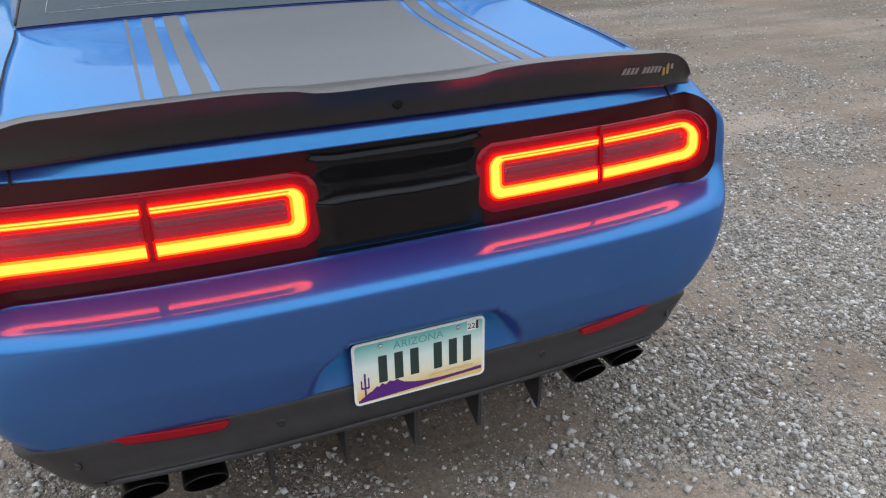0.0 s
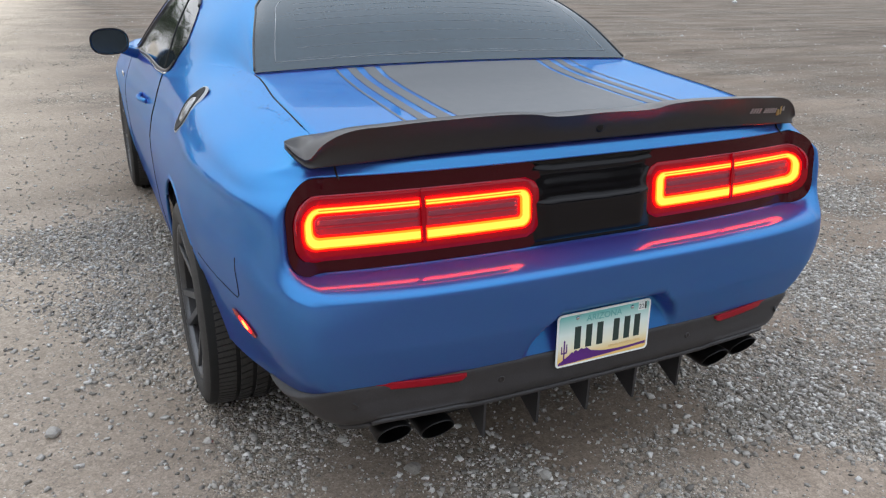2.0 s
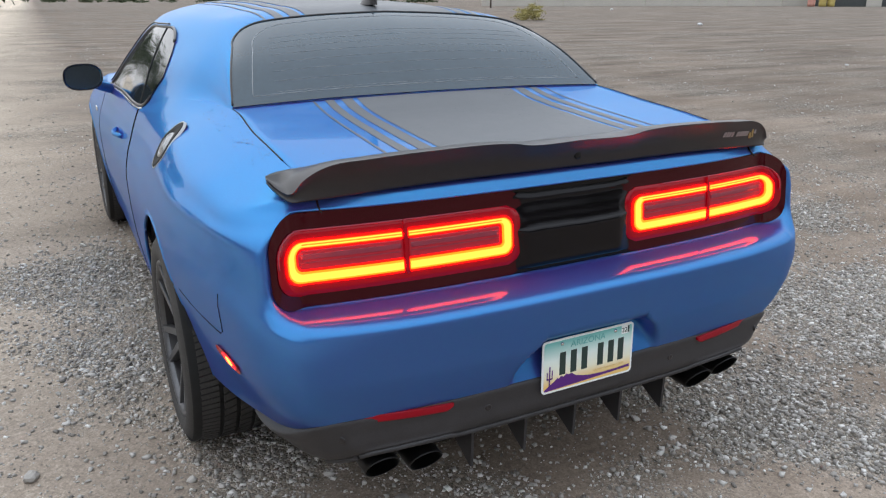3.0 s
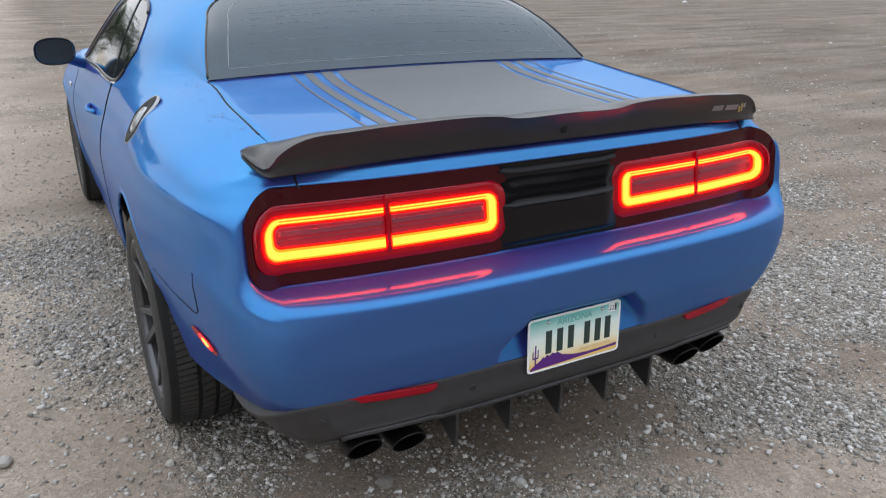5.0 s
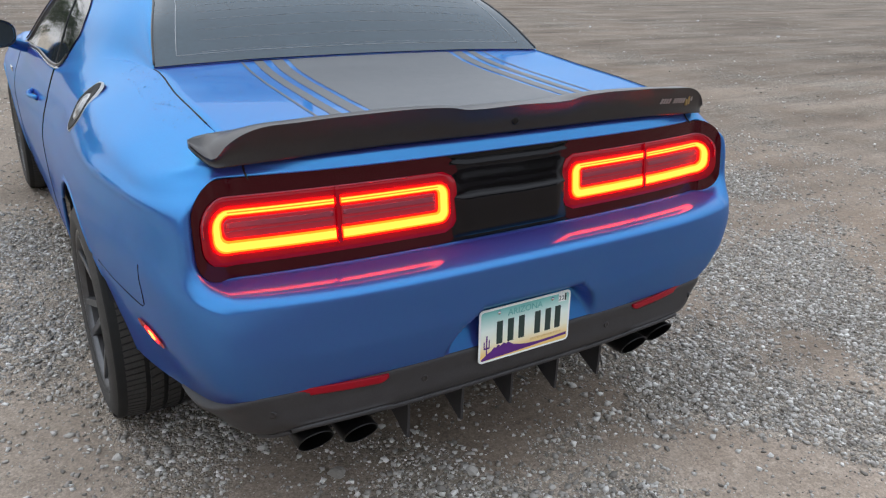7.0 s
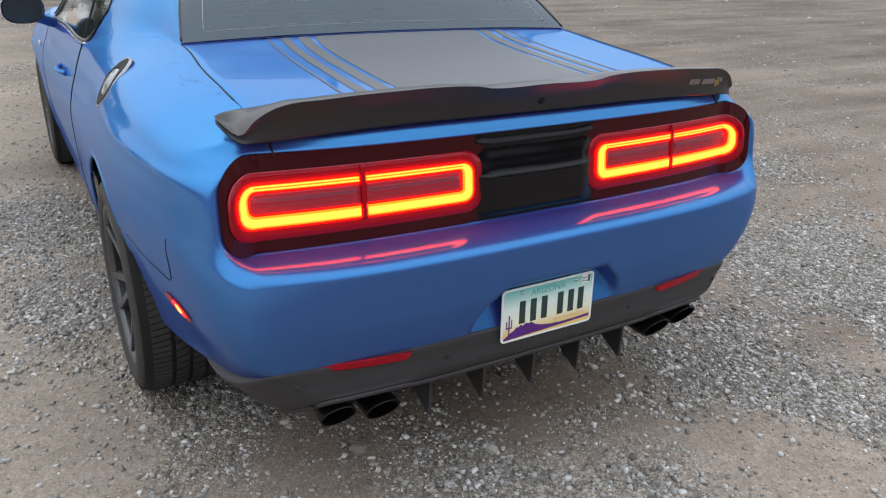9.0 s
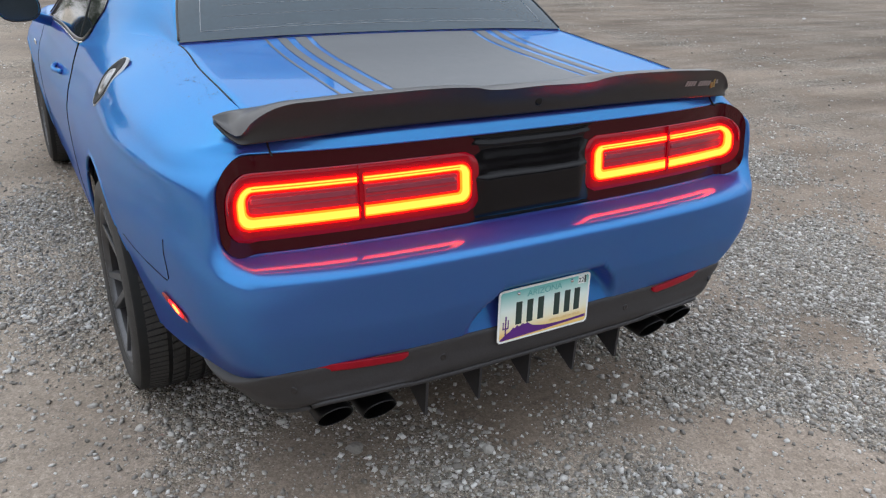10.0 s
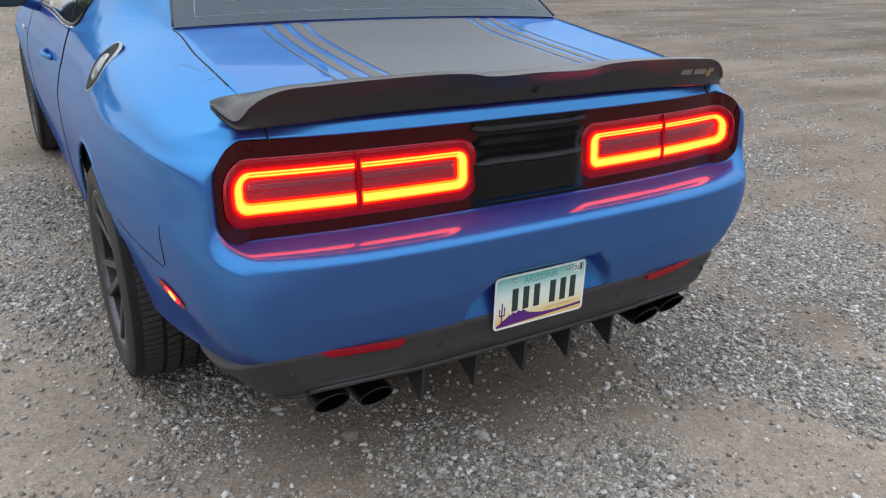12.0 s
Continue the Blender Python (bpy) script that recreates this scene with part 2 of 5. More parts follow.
def sheet(name, fn, us, vs, material, parent, label="", flip=False, thick=0.0):
    """A surface fn(u, v) over the lists us and vs; thick: a skirt and back that far behind it."""
    front = [Vector(fn(u, v)) for u in us for v in vs]
    nu, nv = len(us), len(vs)
    faces = grid_faces(nu, nv, flip)
    if thick:
        mid = (nu // 2) * nv + nv // 2
        nrm = (front[min(mid + nv, len(front) - 1)] - front[mid]).cross(front[mid + 1] - front[mid]).normalized()
        nrm = nrm if flip else -nrm
        m = len(front)
        front = front + [p - nrm * thick for p in front]
        faces += [tuple(m + k for k in f[::-1]) for f in faces]
        ring = [i * nv for i in range(nu)] + [(nu - 1) * nv + j for j in range(1, nv)] + [i * nv + nv - 1 for i in range(nu - 2, -1, -1)] + list(range(nv - 2, 0, -1))
        for a, b in zip(ring, ring[1:] + ring[:1]):
            faces.append((a, b, m + b, m + a) if not flip else (b, a, m + a, m + b))
    ob = mesh_ob(name, front, faces, material, parent, label)
    if thick:
        for e in ob.data.polygons[2 * (nu - 1) * (nv - 1):]:
            e.use_smooth = False
    return ob


def box_bm(lo, hi, bevel=0.0, bm=None):
    bm = bm or bmesh.new()
    r = bmesh.ops.create_cube(bm, size=1.0)
    for v in r["verts"]:
        v.co = Vector([lo[k] + (hi[k] - lo[k]) * (v.co[k] + 0.5) for k in range(3)])
    if bevel:
        es = list({e for v in r["verts"] for e in v.link_edges})
        bmesh.ops.bevel(bm, geom=es, offset=bevel, segments=2, affect="EDGES", profile=0.6)
    return bm


def lathe(profile, n=64, closed=False):
    """A ring about the x axis from (x, radius) rows."""
    verts, faces, m = [], [], len(profile)
    for i in range(n):
        a = 2 * math.pi * i / n
        verts += [(x, r * math.cos(a), r * math.sin(a)) for x, r in profile]
    for i in range(n):
        k = (i + 1) % n
        for j in range(m if closed else m - 1):
            j2 = (j + 1) % m
            faces.append((i * m + j, i * m + j2, k * m + j2, k * m + j))
    return verts, faces


def tube(points, radius, n=8):
    """Rings along a polyline, closed at the ends."""
    verts, faces = [], []
    pts = [Vector(p) for p in points]
    for i, p in enumerate(pts):
        d = (pts[min(i + 1, len(pts) - 1)] - pts[max(i - 1, 0)]).normalized()
        a = d.orthogonal().normalized()
        b = d.cross(a)
        verts += [p + radius * (math.cos(2 * math.pi * k / n) * a + math.sin(2 * math.pi * k / n) * b) for k in range(n)]
    for i in range(len(pts) - 1):
        faces += [(i * n + k, i * n + (k + 1) % n, (i + 1) * n + (k + 1) % n, (i + 1) * n + k) for k in range(n)]
    faces += [tuple(range(n))[::-1], tuple((len(pts) - 1) * n + k for k in range(n))]
    return verts, faces


# ---- ground ----
def ground_z(x, y):
    z = 0.012 * noise.noise((x * 0.5, y * 0.5, 3.0)) + 0.006 * noise.noise((x * 2.1, y * 2.1, 7.0)) - 0.004
    return z


def spread(lo, hi, near_lo, near_hi, step, grow):
    out, x, s = lin(near_lo, near_hi, int((near_hi - near_lo) / step) + 1), near_hi, step
    while x < hi:
        s *= grow
        x = min(hi, x + s)
        out.append(x)
    x, s = near_lo, step
    while x > lo:
        s *= grow
        x = max(lo, x - s)
        out.insert(0, x)
    return out


gx, gy = spread(-900, 900, -4, 5, 0.05, 1.12), spread(-900, 900, -2.5, 8, 0.05, 1.12)
# patches of thick gravel and of bare dirt: place, radius, amount
PATCHES = [(0.90, 0.15, 0.27, 0.6), (1.02, -0.12, 0.25, 0.7), (1.10, -0.42, 0.22, 0.6), (1.86, 0.04, 0.25, 0.6), (1.53, 0.07, 0.20, -0.6), (0.58, -0.30, 0.20, -0.8), (0.80, -0.53, 0.22, -0.8),
           (0.13, -0.28, 0.14, 0.5), (-0.18, -0.03, 0.22, 0.6), (0.10, 0.23, 0.20, -0.7), (-0.87, 0.67, 0.25, 0.25), (-1.18, 0.83, 0.24, -0.6), (-1.30, 0.58, 0.22, -0.5), (-1.18, 1.60, 0.30, 0.4),
           (-1.27, 2.70, 0.40, 0.8), (-1.52, 1.67, 0.22, -0.5), (-1.60, 5.40, 1.50, -0.6), (2.10, 0.60, 0.50, 0.3)]


def gravel_density(x, y):
    """Where gravel lies thick and where bare dirt shows."""
    n = 0.45 * noise.noise((x * 0.8 + 4.0, y * 0.55, 1.0)) + 0.45 * noise.noise((x * 2.3, y * 1.9, 5.0)) + 0.30 * noise.noise((x * 6.0, y * 6.0, 2.0)) + 0.15 * noise.noise((x * 15.0, y * 15.0, 8.0))
    for px, py, r, amount in PATCHES:
        d = ((x - px) ** 2 + (y - py) ** 2) / (r * r)
        if d < 6:
            n += 0.75 * amount * math.exp(-0.8 * d)
    return 0.04 + 0.96 * smooth(-0.20, 0.50, n)


places = [(x, y) for x in gx for y in gy]
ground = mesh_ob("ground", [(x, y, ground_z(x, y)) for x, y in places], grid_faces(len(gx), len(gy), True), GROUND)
mask = ground.data.attributes.new("gravel", "FLOAT", "POINT")
mask.data.foreach_set("value", [gravel_density(x, y) for x, y in places])
tagged(ground, "packed grey-brown dirt lot with gravel patches", "ground", kind="structure")


def rough_block():
    """Corners and triangles of a block, to be jittered into a crushed stone."""
    v = np.array([(x, y, z) for x in (-1, 1) for y in (-1, 1) for z in (-1, 1)]) * 0.72
    f = [(0, 1, 3), (0, 3, 2), (4, 6, 7), (4, 7, 5), (0, 4, 5), (0, 5, 1), (2, 3, 7), (2, 7, 6), (0, 2, 6), (0, 6, 4), (1, 5, 7), (1, 7, 3)]
    return v, np.array(f)


class Field:
    """Values of a function over the near ground, on a grid of 5 cm."""

    def __init__(self, fn, lo, hi, step=0.05):
        self.lo, self.step = lo, step
        self.v = np.array([[fn(x, y) for y in np.arange(lo[1], hi[1] + 2 * step, step)] for x in np.arange(lo[0], hi[0] + 2 * step, step)])

    def __call__(self, x, y):
        i, j = ((x - self.lo[0]) / self.step), ((y - self.lo[1]) / self.step)
        a, b = i.astype(int), j.astype(int)
        f, g, v = i - a, j - b, self.v
        return (v[a, b] * (1 - f) + v[a + 1, b] * f) * (1 - g) + (v[a, b + 1] * (1 - f) + v[a + 1, b + 1] * f) * g


LO, HI = (-3.8, -1.0), (4.8, 7.0)
DENSITY, LEVEL = Field(gravel_density, LO, HI, 0.1), Field(ground_z, LO, HI)


def stones(name, count, sizes, material, seed, lo, hi, dense, level, fade):
    """Loose stones strewn over the ground between two corners, as one mesh."""
    rng = np.random.default_rng(seed)
    base, tri = rough_block()
    n = count * 14
    x, y = rng.uniform(lo[0], hi[0], n), rng.uniform(lo[1], hi[1], n)
    far = np.maximum(0.0, y - 0.8) * 0.20 + np.maximum(0.0, np.abs(x - 0.3) - 1.8) * 0.16
    keep = rng.random(n) < (0.06 + 0.94 * dense(x, y)) / (1 + far * far * fade)
    x, y = x[keep][:count], y[keep][:count]
    n = len(x)
    r = sizes[0] * (sizes[1] / sizes[0]) ** (rng.random(n) ** 2.9)
    v = base[None] * rng.uniform(0.35, 1.35, (n, len(base), 3)) * (r[:, None] * rng.uniform(0.6, 1.3, (n, 3)) * (1, 1, 0.7))[:, None]
    a = rng.uniform(0, 6.28, n)
    c, d = np.cos(a)[:, None], np.sin(a)[:, None]
    v = np.stack([v[..., 0] * c - v[..., 1] * d, v[..., 0] * d + v[..., 1] * c, v[..., 2]], -1)
    v = (v + np.stack([x, y, level(x, y) + 0.2 * r], -1)[:, None]).reshape(-1, 3)
    f = (tri[None] + (np.arange(n) * len(base))[:, None, None]).reshape(-1, 3)
    me = bpy.data.meshes.new(name)
    me.vertices.add(len(v))
    me.vertices.foreach_set("co", v.ravel())
    me.loops.add(f.size)
    me.loops.foreach_set("vertex_index", f.ravel())
    me.polygons.add(len(f))
    me.polygons.foreach_set("loop_start", np.arange(len(f)) * 3)
    me.polygons.foreach_set("loop_total", np.full(len(f), 3))
    me.update(calc_edges=True)
    me.shade_smooth()
    me.materials.append(material)
    return new(name, me)


tagged(stones("gravel", 186000, (0.0023, 0.0128), STONE, 5, LO, HI, DENSITY, LEVEL, 3.0), "loose grey and tan crushed gravel on dirt", "gravel", kind="stuff")
FAR_LO, FAR_HI = (-6.0, 1.0), (26.0, 26.0)
tagged(stones("far_gravel", 15000, (0.006, 0.018), STONE, 9, FAR_LO, FAR_HI, Field(gravel_density, FAR_LO, FAR_HI, 0.4), Field(ground_z, FAR_LO, FAR_HI, 0.25), 0.12),
       "scattered gravel further across the dirt lot", "gravel", kind="stuff")


# ---- car body surface ----
# Half of the car, x outwards, y from the tail forwards. Nodes 0 to 18 climb from the lower edge to the deck's edge.
REAR = [  # node, height, distance forwards
    (0, 0.474, 0.000), (1, 0.52, -0.017), (1.8, 0.572, -0.035), (2.2, 0.588, -0.0395), (3, 0.635, -0.048), (4, 0.672, -0.056), (5, 0.699, -0.061),
    (6, 0.720, -0.0635), (7, 0.735, -0.0635), (8, 0.748, -0.0630), (9, 0.765, -0.062), (10, 0.80, -0.058), (11, 0.86, -0.051),
    (12, 0.915, -0.019), (13, 0.955, 0.048), (14, 0.978, 0.089), (15, 0.998, 0.106), (16, 1.010, 0.125), (17, 1.016, 0.150), (18, 1.022, 0.175)]


KS = (0, 2, 5, 9, 11.3, 12, 12.7, 14, 15.5, 16, 16.5, 18)


def section(*pairs):
    """A section through eight nodes, straight on both sides of the shoulder at 12 and of the deck's crease at 16."""
    p = dict(zip((0, 2, 5, 9, 12, 14, 16, 18), pairs))
    mix = lambda a, b, f: (p[a][0] + (p[b][0] - p[a][0]) * f, p[a][1] + (p[b][1] - p[a][1]) * f)
    p.update({11.3: mix(9, 12, 0.77), 12.7: mix(12, 14, 0.35), 15.5: mix(14, 16, 0.75), 16.5: mix(16, 18, 0.25)})
    return [(k, *p[k]) for k in KS]


SIDE = [  # station along the car, its section of (height, half width)
    (0.34, section((0.382, 0.828), (0.54, 0.893), (0.71, 0.926), (0.83, 0.924), (0.915, 0.916), (0.968, 0.876), (1.020, 0.782), (1.048, 0.713))),
    (0.46, section((0.386, 0.866), (0.549, 0.916), (0.706, 0.946), (0.833, 0.944), (0.9175, 0.934), (0.982, 0.886), (1.034, 0.787), (1.061, 0.714))),
    (0.62, section((0.396, 0.902), (0.56, 0.935), (0.70, 0.962), (0.835, 0.960), (0.920, 0.948), (0.990, 0.894), (1.048, 0.790), (1.075, 0.713))),
    (0.90, section((0.42, 0.920), (0.52, 0.952), (0.70, 0.970), (0.835, 0.963), (0.930, 0.942), (1.008, 0.887), (1.066, 0.790), (1.103, 0.705))),
    (1.35, section((0.21, 0.905), (0.45, 0.950), (0.68, 0.967), (0.82, 0.950), (0.93, 0.913), (0.985, 0.885), (1.04, 0.845), (1.09, 0.80))),
]
SIDE += [  # doors and front
    (1.90, section((0.20, 0.895), (0.42, 0.937), (0.66, 0.955), (0.80, 0.940), (0.91, 0.905), (0.95, 0.89), (0.985, 0.875), (1.0, 0.86))),
    (2.60, section((0.20, 0.895), (0.42, 0.937), (0.66, 0.955), (0.80, 0.940), (0.905, 0.907), (0.942, 0.892), (0.973, 0.877), (0.986, 0.863))),
    (3.30, section((0.20, 0.897), (0.42, 0.941), (0.66, 0.960), (0.80, 0.945), (0.895, 0.91), (0.93, 0.895), (0.957, 0.88), (0.968, 0.865))),
    (4.00, section((0.22, 0.905), (0.45, 0.952), (0.68, 0.968), (0.80, 0.955), (0.88, 0.91), (0.92, 0.88), (0.95, 0.83), (0.965, 0.75))),
    (4.55, section((0.25, 0.85), (0.45, 0.90), (0.65, 0.92), (0.75, 0.91), (0.83, 0.88), (0.86, 0.85), (0.885, 0.80), (0.90, 0.70)))]


YS = 0.34


def side_at(k, y):
    """Height and half width of node k at y."""
    return curve_at([(s, *curve_at(sec, k)) for s, sec in SIDE], y)


@functools.lru_cache(None)
def side_slope(k):
    """How node k rises and widens where the flank begins."""
    (za, wa), (zb, wb) = side_at(k, YS), side_at(k, YS + 0.01)
    return (zb - za) / 0.01, (wb - wa) / 0.01


def bow(x, k=18.0):
    """How far the tail curves forwards at x: the bumper below the ledge curves more than the body above it."""
    low = smooth(2.5, 7.0, k)
    return 0.1 * abs(x) ** 3 + low * 0.30 * max(0.0, abs(x) - 0.48) ** 2



def rear_corner(k, q, rear=None, side=None):
    """The tail of node k: q 0 to 1 from the middle to the corner's start, 1 to 2 round it, running into the flank's own slope."""
    z0, r = rear or curve_at(REAR, k)
    z1, w = side or side_at(k, YS)
    dz, dw = (0.0, 0.0) if side else side_slope(k)
    xs = min(0.74, w - 0.12)
    if q <= 1:
        return Vector((q * xs, r + bow(q * xs, k), z0))
    s = q - 1
    y0 = r + bow(xs, k)
    slope = (bow(xs, k) - bow(xs - 0.01, k)) / 0.01
    soft = smooth(5.0, 10.5, k) * (1 - smooth(13.5, 16.0, k))
    f, g = 0.75 - 0.14 * soft, 0.66
    run = g * (YS - y0)
    p = [Vector((xs, y0, z0)), Vector((xs + (w - xs) * f, y0 + slope * (w - xs) * f, z0)), Vector((w - dw * run, YS - run, z1 - dz * run)), Vector((w, YS, z1))]
    return p[0] * (1 - s) ** 3 + p[1] * 3 * s * (1 - s) ** 2 + p[2] * 3 * s * s * (1 - s) + p[3] * s**3


def rounded_sdf(px, pz, hx, hz, r):
    qx, qz = abs(px) - hx + r, abs(pz) - hz + r
    return math.hypot(max(qx, 0), max(qz, 0)) + min(max(qx, qz), 0) - r


def sideways(px, pz, hx, hz, r):
    """0 above and below a rounded outline, 1 beside it, and between them round its corners."""
    qx, qz = max(0.0, abs(px) - hx + r), max(0.0, abs(pz) - hz + r)
    return smooth(0.1, 1.0, qx / math.hypot(qx, qz)) if qx > 0 else 0.0


BAND_X, BAND_Z, BAND_H = 0.827, 0.8575, 0.1115


def band_r(z):
    return 0.070 if z < BAND_Z else 0.077


def band_sdf(x, z):
    return rounded_sdf(x, z - BAND_Z, BAND_X, BAND_H, band_r(z))


def recess_sdf(x, z):
    """The hollow behind the number plate: a trapezium open below."""
    edge = 0.257 - 0.40 * max(0.0, z - 0.47) - 5.0 * max(0.0, z - 0.51) ** 2
    return max(abs(x) - edge, z - 0.60) if z > 0.3 else 1.0


def floor_y(x, z):
    """The near-upright floor of the lamp band: how far forwards it lies."""
    return curve_at([(0.70, 0.060), (0.80, 0.075), (0.86, 0.082), (0.98, 0.096)], z)[0] + bow(x, 0.0) - 0.060 * smooth(0.73, 0.84, abs(x))


def tail_point(k, q):
    p = rear_corner(k, q)
    d = band_sdf(p.x, p.z)
    if 4 < k < 15:
        # the band's floor, and a rounded wall from it out to the body
        side = sideways(p.x, p.z - BAND_Z, BAND_X, BAND_H, band_r(p.z))
        wall = 0.036 + 0.012 * side - 0.018 * smooth(0.90, 0.95, p.z) * (1 - side)
        u = min(1.0, max(0.0, d / wall))
        p.y += max(0.0, floor_y(p.x, p.z) + 0.015 - p.y) * ((1 - side) * (1 - max(0.0, 1 - (1 - u) ** 3.0) ** (1 / 3.0)) + side * (1 - u) ** 1.12)
    if k < 4:
        p.y += (0.006 + 0.74 * max(0.0, p.z - 0.474)) * (1 - smooth(-0.022, 0.004, recess_sdf(p.x, p.z)))
    return p


def skin_y(x, z):
    """How far forwards the painted tail lies at x and z."""
    lo, hi = 0.0, 18.0
    for _ in range(30):
        k = (lo + hi) / 2
        lo, hi = (k, hi) if curve_at(REAR, k)[0] < z else (lo, k)
    a, b = 0.0, 2.0
    for _ in range(30):
        q = (a + b) / 2
        a, b = (q, b) if rear_corner(k, q).x < abs(x) else (a, q)
    return rear_corner(k, q).y


AXLES, WHEEL_R, ARCH_R = (0.985, 3.93), 0.356, 0.415


def arch_snap(y, z, h):
    """Moves a point that lies near a wheel arch onto it; tells how far inside it lies."""
    inside = 1.0
    for a in AXLES:
        d = math.hypot(y - a, z - WHEEL_R)
        if abs(d - ARCH_R) < h:
            y, z = a + (y - a) * ARCH_R / d, WHEEL_R + (z - WHEEL_R) * ARCH_R / d
        inside = min(inside, d - ARCH_R)
    return y, z, inside


def mirrored(name, rows, keep, parent, material, label="", sides=(-1, 1)):
    """Left and right copies of a half surface, given as rows of points, each a mesh of its own."""
    out = []
    nu, nv = len(rows), len(rows[0])
    for s in sides:
        verts = [(s * p[0], p[1], p[2]) for row in rows for p in row]
        out.append(mesh_ob(name, verts, grid_faces(nu, nv, s > 0, keep), material, parent, label))
    return out


car = tagged(new("car"), "blue two-door muscle car with lit tail lamps and black stripes", "car")

NODES = lin(0, 4.8, 25) + lin(5, 6.8, 14) + lin(6.9, 7.55, 15) + lin(7.58, 7.92, 60) + lin(7.96, 8.4, 12) + lin(8.5, 10, 10) + lin(10.2, 12.4, 16) + lin(12.5, 14, 22) + lin(14.2, 18, 22)
TAIL_Q = lin(0, 0.20, 30) + lin(0.202, 0.44, 100) + lin(0.45, 1, 56) + lin(1.01, 2, 80)
SPLIT = next(i for i, k in enumerate(NODES) if k > 7.94)
rows = [[tail_point(k, q) for k in NODES] for q in TAIL_Q]
full = [[Vector((-p.x, p.y, p.z)) for p in row] for row in rows[:0:-1]] + rows
low = [row[:SPLIT + 1] for row in full]
bumper = mesh_ob("rear_bumper", [p for r in low for p in r], grid_faces(len(low), SPLIT + 1, True), PAINT, car, "blue painted bumper with a hollow for the plate")
high = [row[SPLIT:] for row in full]
mesh_ob("tail_surround", [p for r in high for p in r], grid_faces(len(high), len(NODES) - SPLIT, True), PAINT, car, "blue body round the lamp band")

STATIONS = lin(YS, 4.55, 212)
SIDE_K = lin(0, 18, 64)


def side_rows(stations):
    out = []
    for y in stations:
        sec = [(k, *curve_at([(s, *curve_at(c, k)) for s, c in SIDE], y)) for k in KS]
        out.append([(w, y, z) for z, w in (curve_at(sec, k) for k in SIDE_K)])
    return out


def panel(name, y0, y1, label=""):
    st = [y for y in STATIONS if y0 - 1e-6 <= y <= y1 + 1e-6]
    rows = side_rows(st)
    ins = {}
    for i, row in enumerate(rows):
        for j, (x, y, z) in enumerate(row):
            y2, z2, d = arch_snap(y, z, 0.014)
            row[j] = (x, y2, z2)
            ins[i, j] = d
    keep = lambda i, j: sum(ins[i + a, j + b] for a in (0, 1) for b in (0, 1)) > 0.004
    return mirrored(name, rows, keep, car, PAINT, label)


panel("quarter_panel", 0.34, 1.90, "blue rear wing over the wheel")
doors = panel("door", STATIONS[[i for i, y in enumerate(STATIONS) if y > 1.90][0] - 1] + 0.021, 3.31)
panel("front_fender", 3.31, 4.56)

# nose, out of sight but closing the car
zf = [side_at(k, 4.55) for k in SIDE_K]
nrows = []
for q in lin(0, 2, 40):
    row = []
    for j, k in enumerate(SIDE_K):
        z, w = zf[j]
        a = q / 2 * math.pi / 2
        e = 0.36 * (1 - 0.35 * smooth(10, 18, k))
        row.append((w * math.sin(a) ** 0.55, 4.55 + e * max(0.0, math.cos(a)) ** 0.8, z))
    nrows.append(row)
nf = [[(-x, y, z) for x, y, z in r] for r in nrows[:0:-1]] + nrows
mesh_ob("front_bumper", [p for r in nf for p in r], grid_faces(len(nf), len(SIDE_K)), PAINT, car)

# ---- roof, pillars and glass ----
UPPER = [  # station, then half section from the belt to the middle
    (0.90, [(0, 0.705, 1.103), (2, 0.7047, 1.1035), (4, 0.703, 1.104), (6, 0.36, 1.116), (8, 0, 1.119)]),
    (1.10, [(0, 0.748, 1.099), (0.7, 0.728, 1.112), (2, 0.697, 1.172), (4, 0.648, 1.232), (6, 0.34, 1.257), (8, 0, 1.266)]),
    (1.35, [(0, 0.80, 1.09), (0.7, 0.776, 1.119), (2, 0.715, 1.22), (4, 0.545, 1.340), (6, 0.28, 1.366), (8, 0, 1.374)]),
    (1.75, [(0, 0.848, 1.02), (2, 0.757, 1.20), (4, 0.60, 1.352), (6, 0.32, 1.398), (8, 0, 1.407)]),
]
UPPER += [  # roof and windscreen
    (2.30, [(0, 0.862, 0.992), (2, 0.768, 1.19), (4, 0.64, 1.348), (6, 0.34, 1.410), (8, 0, 1.420)]),
    (2.75, [(0, 0.8637, 0.982), (2, 0.768, 1.17), (4, 0.62, 1.34), (6, 0.33, 1.395), (8, 0, 1.405)]),
    (3.20, [(0, 0.866, 0.969), (2, 0.79, 1.085), (4, 0.69, 1.19), (6, 0.36, 1.235), (8, 0, 1.245)]),
    (3.60, [(0, 0.83, 0.968), (2, 0.79, 0.985), (4, 0.73, 1.005), (6, 0.4, 1.04), (8, 0, 1.05)])]


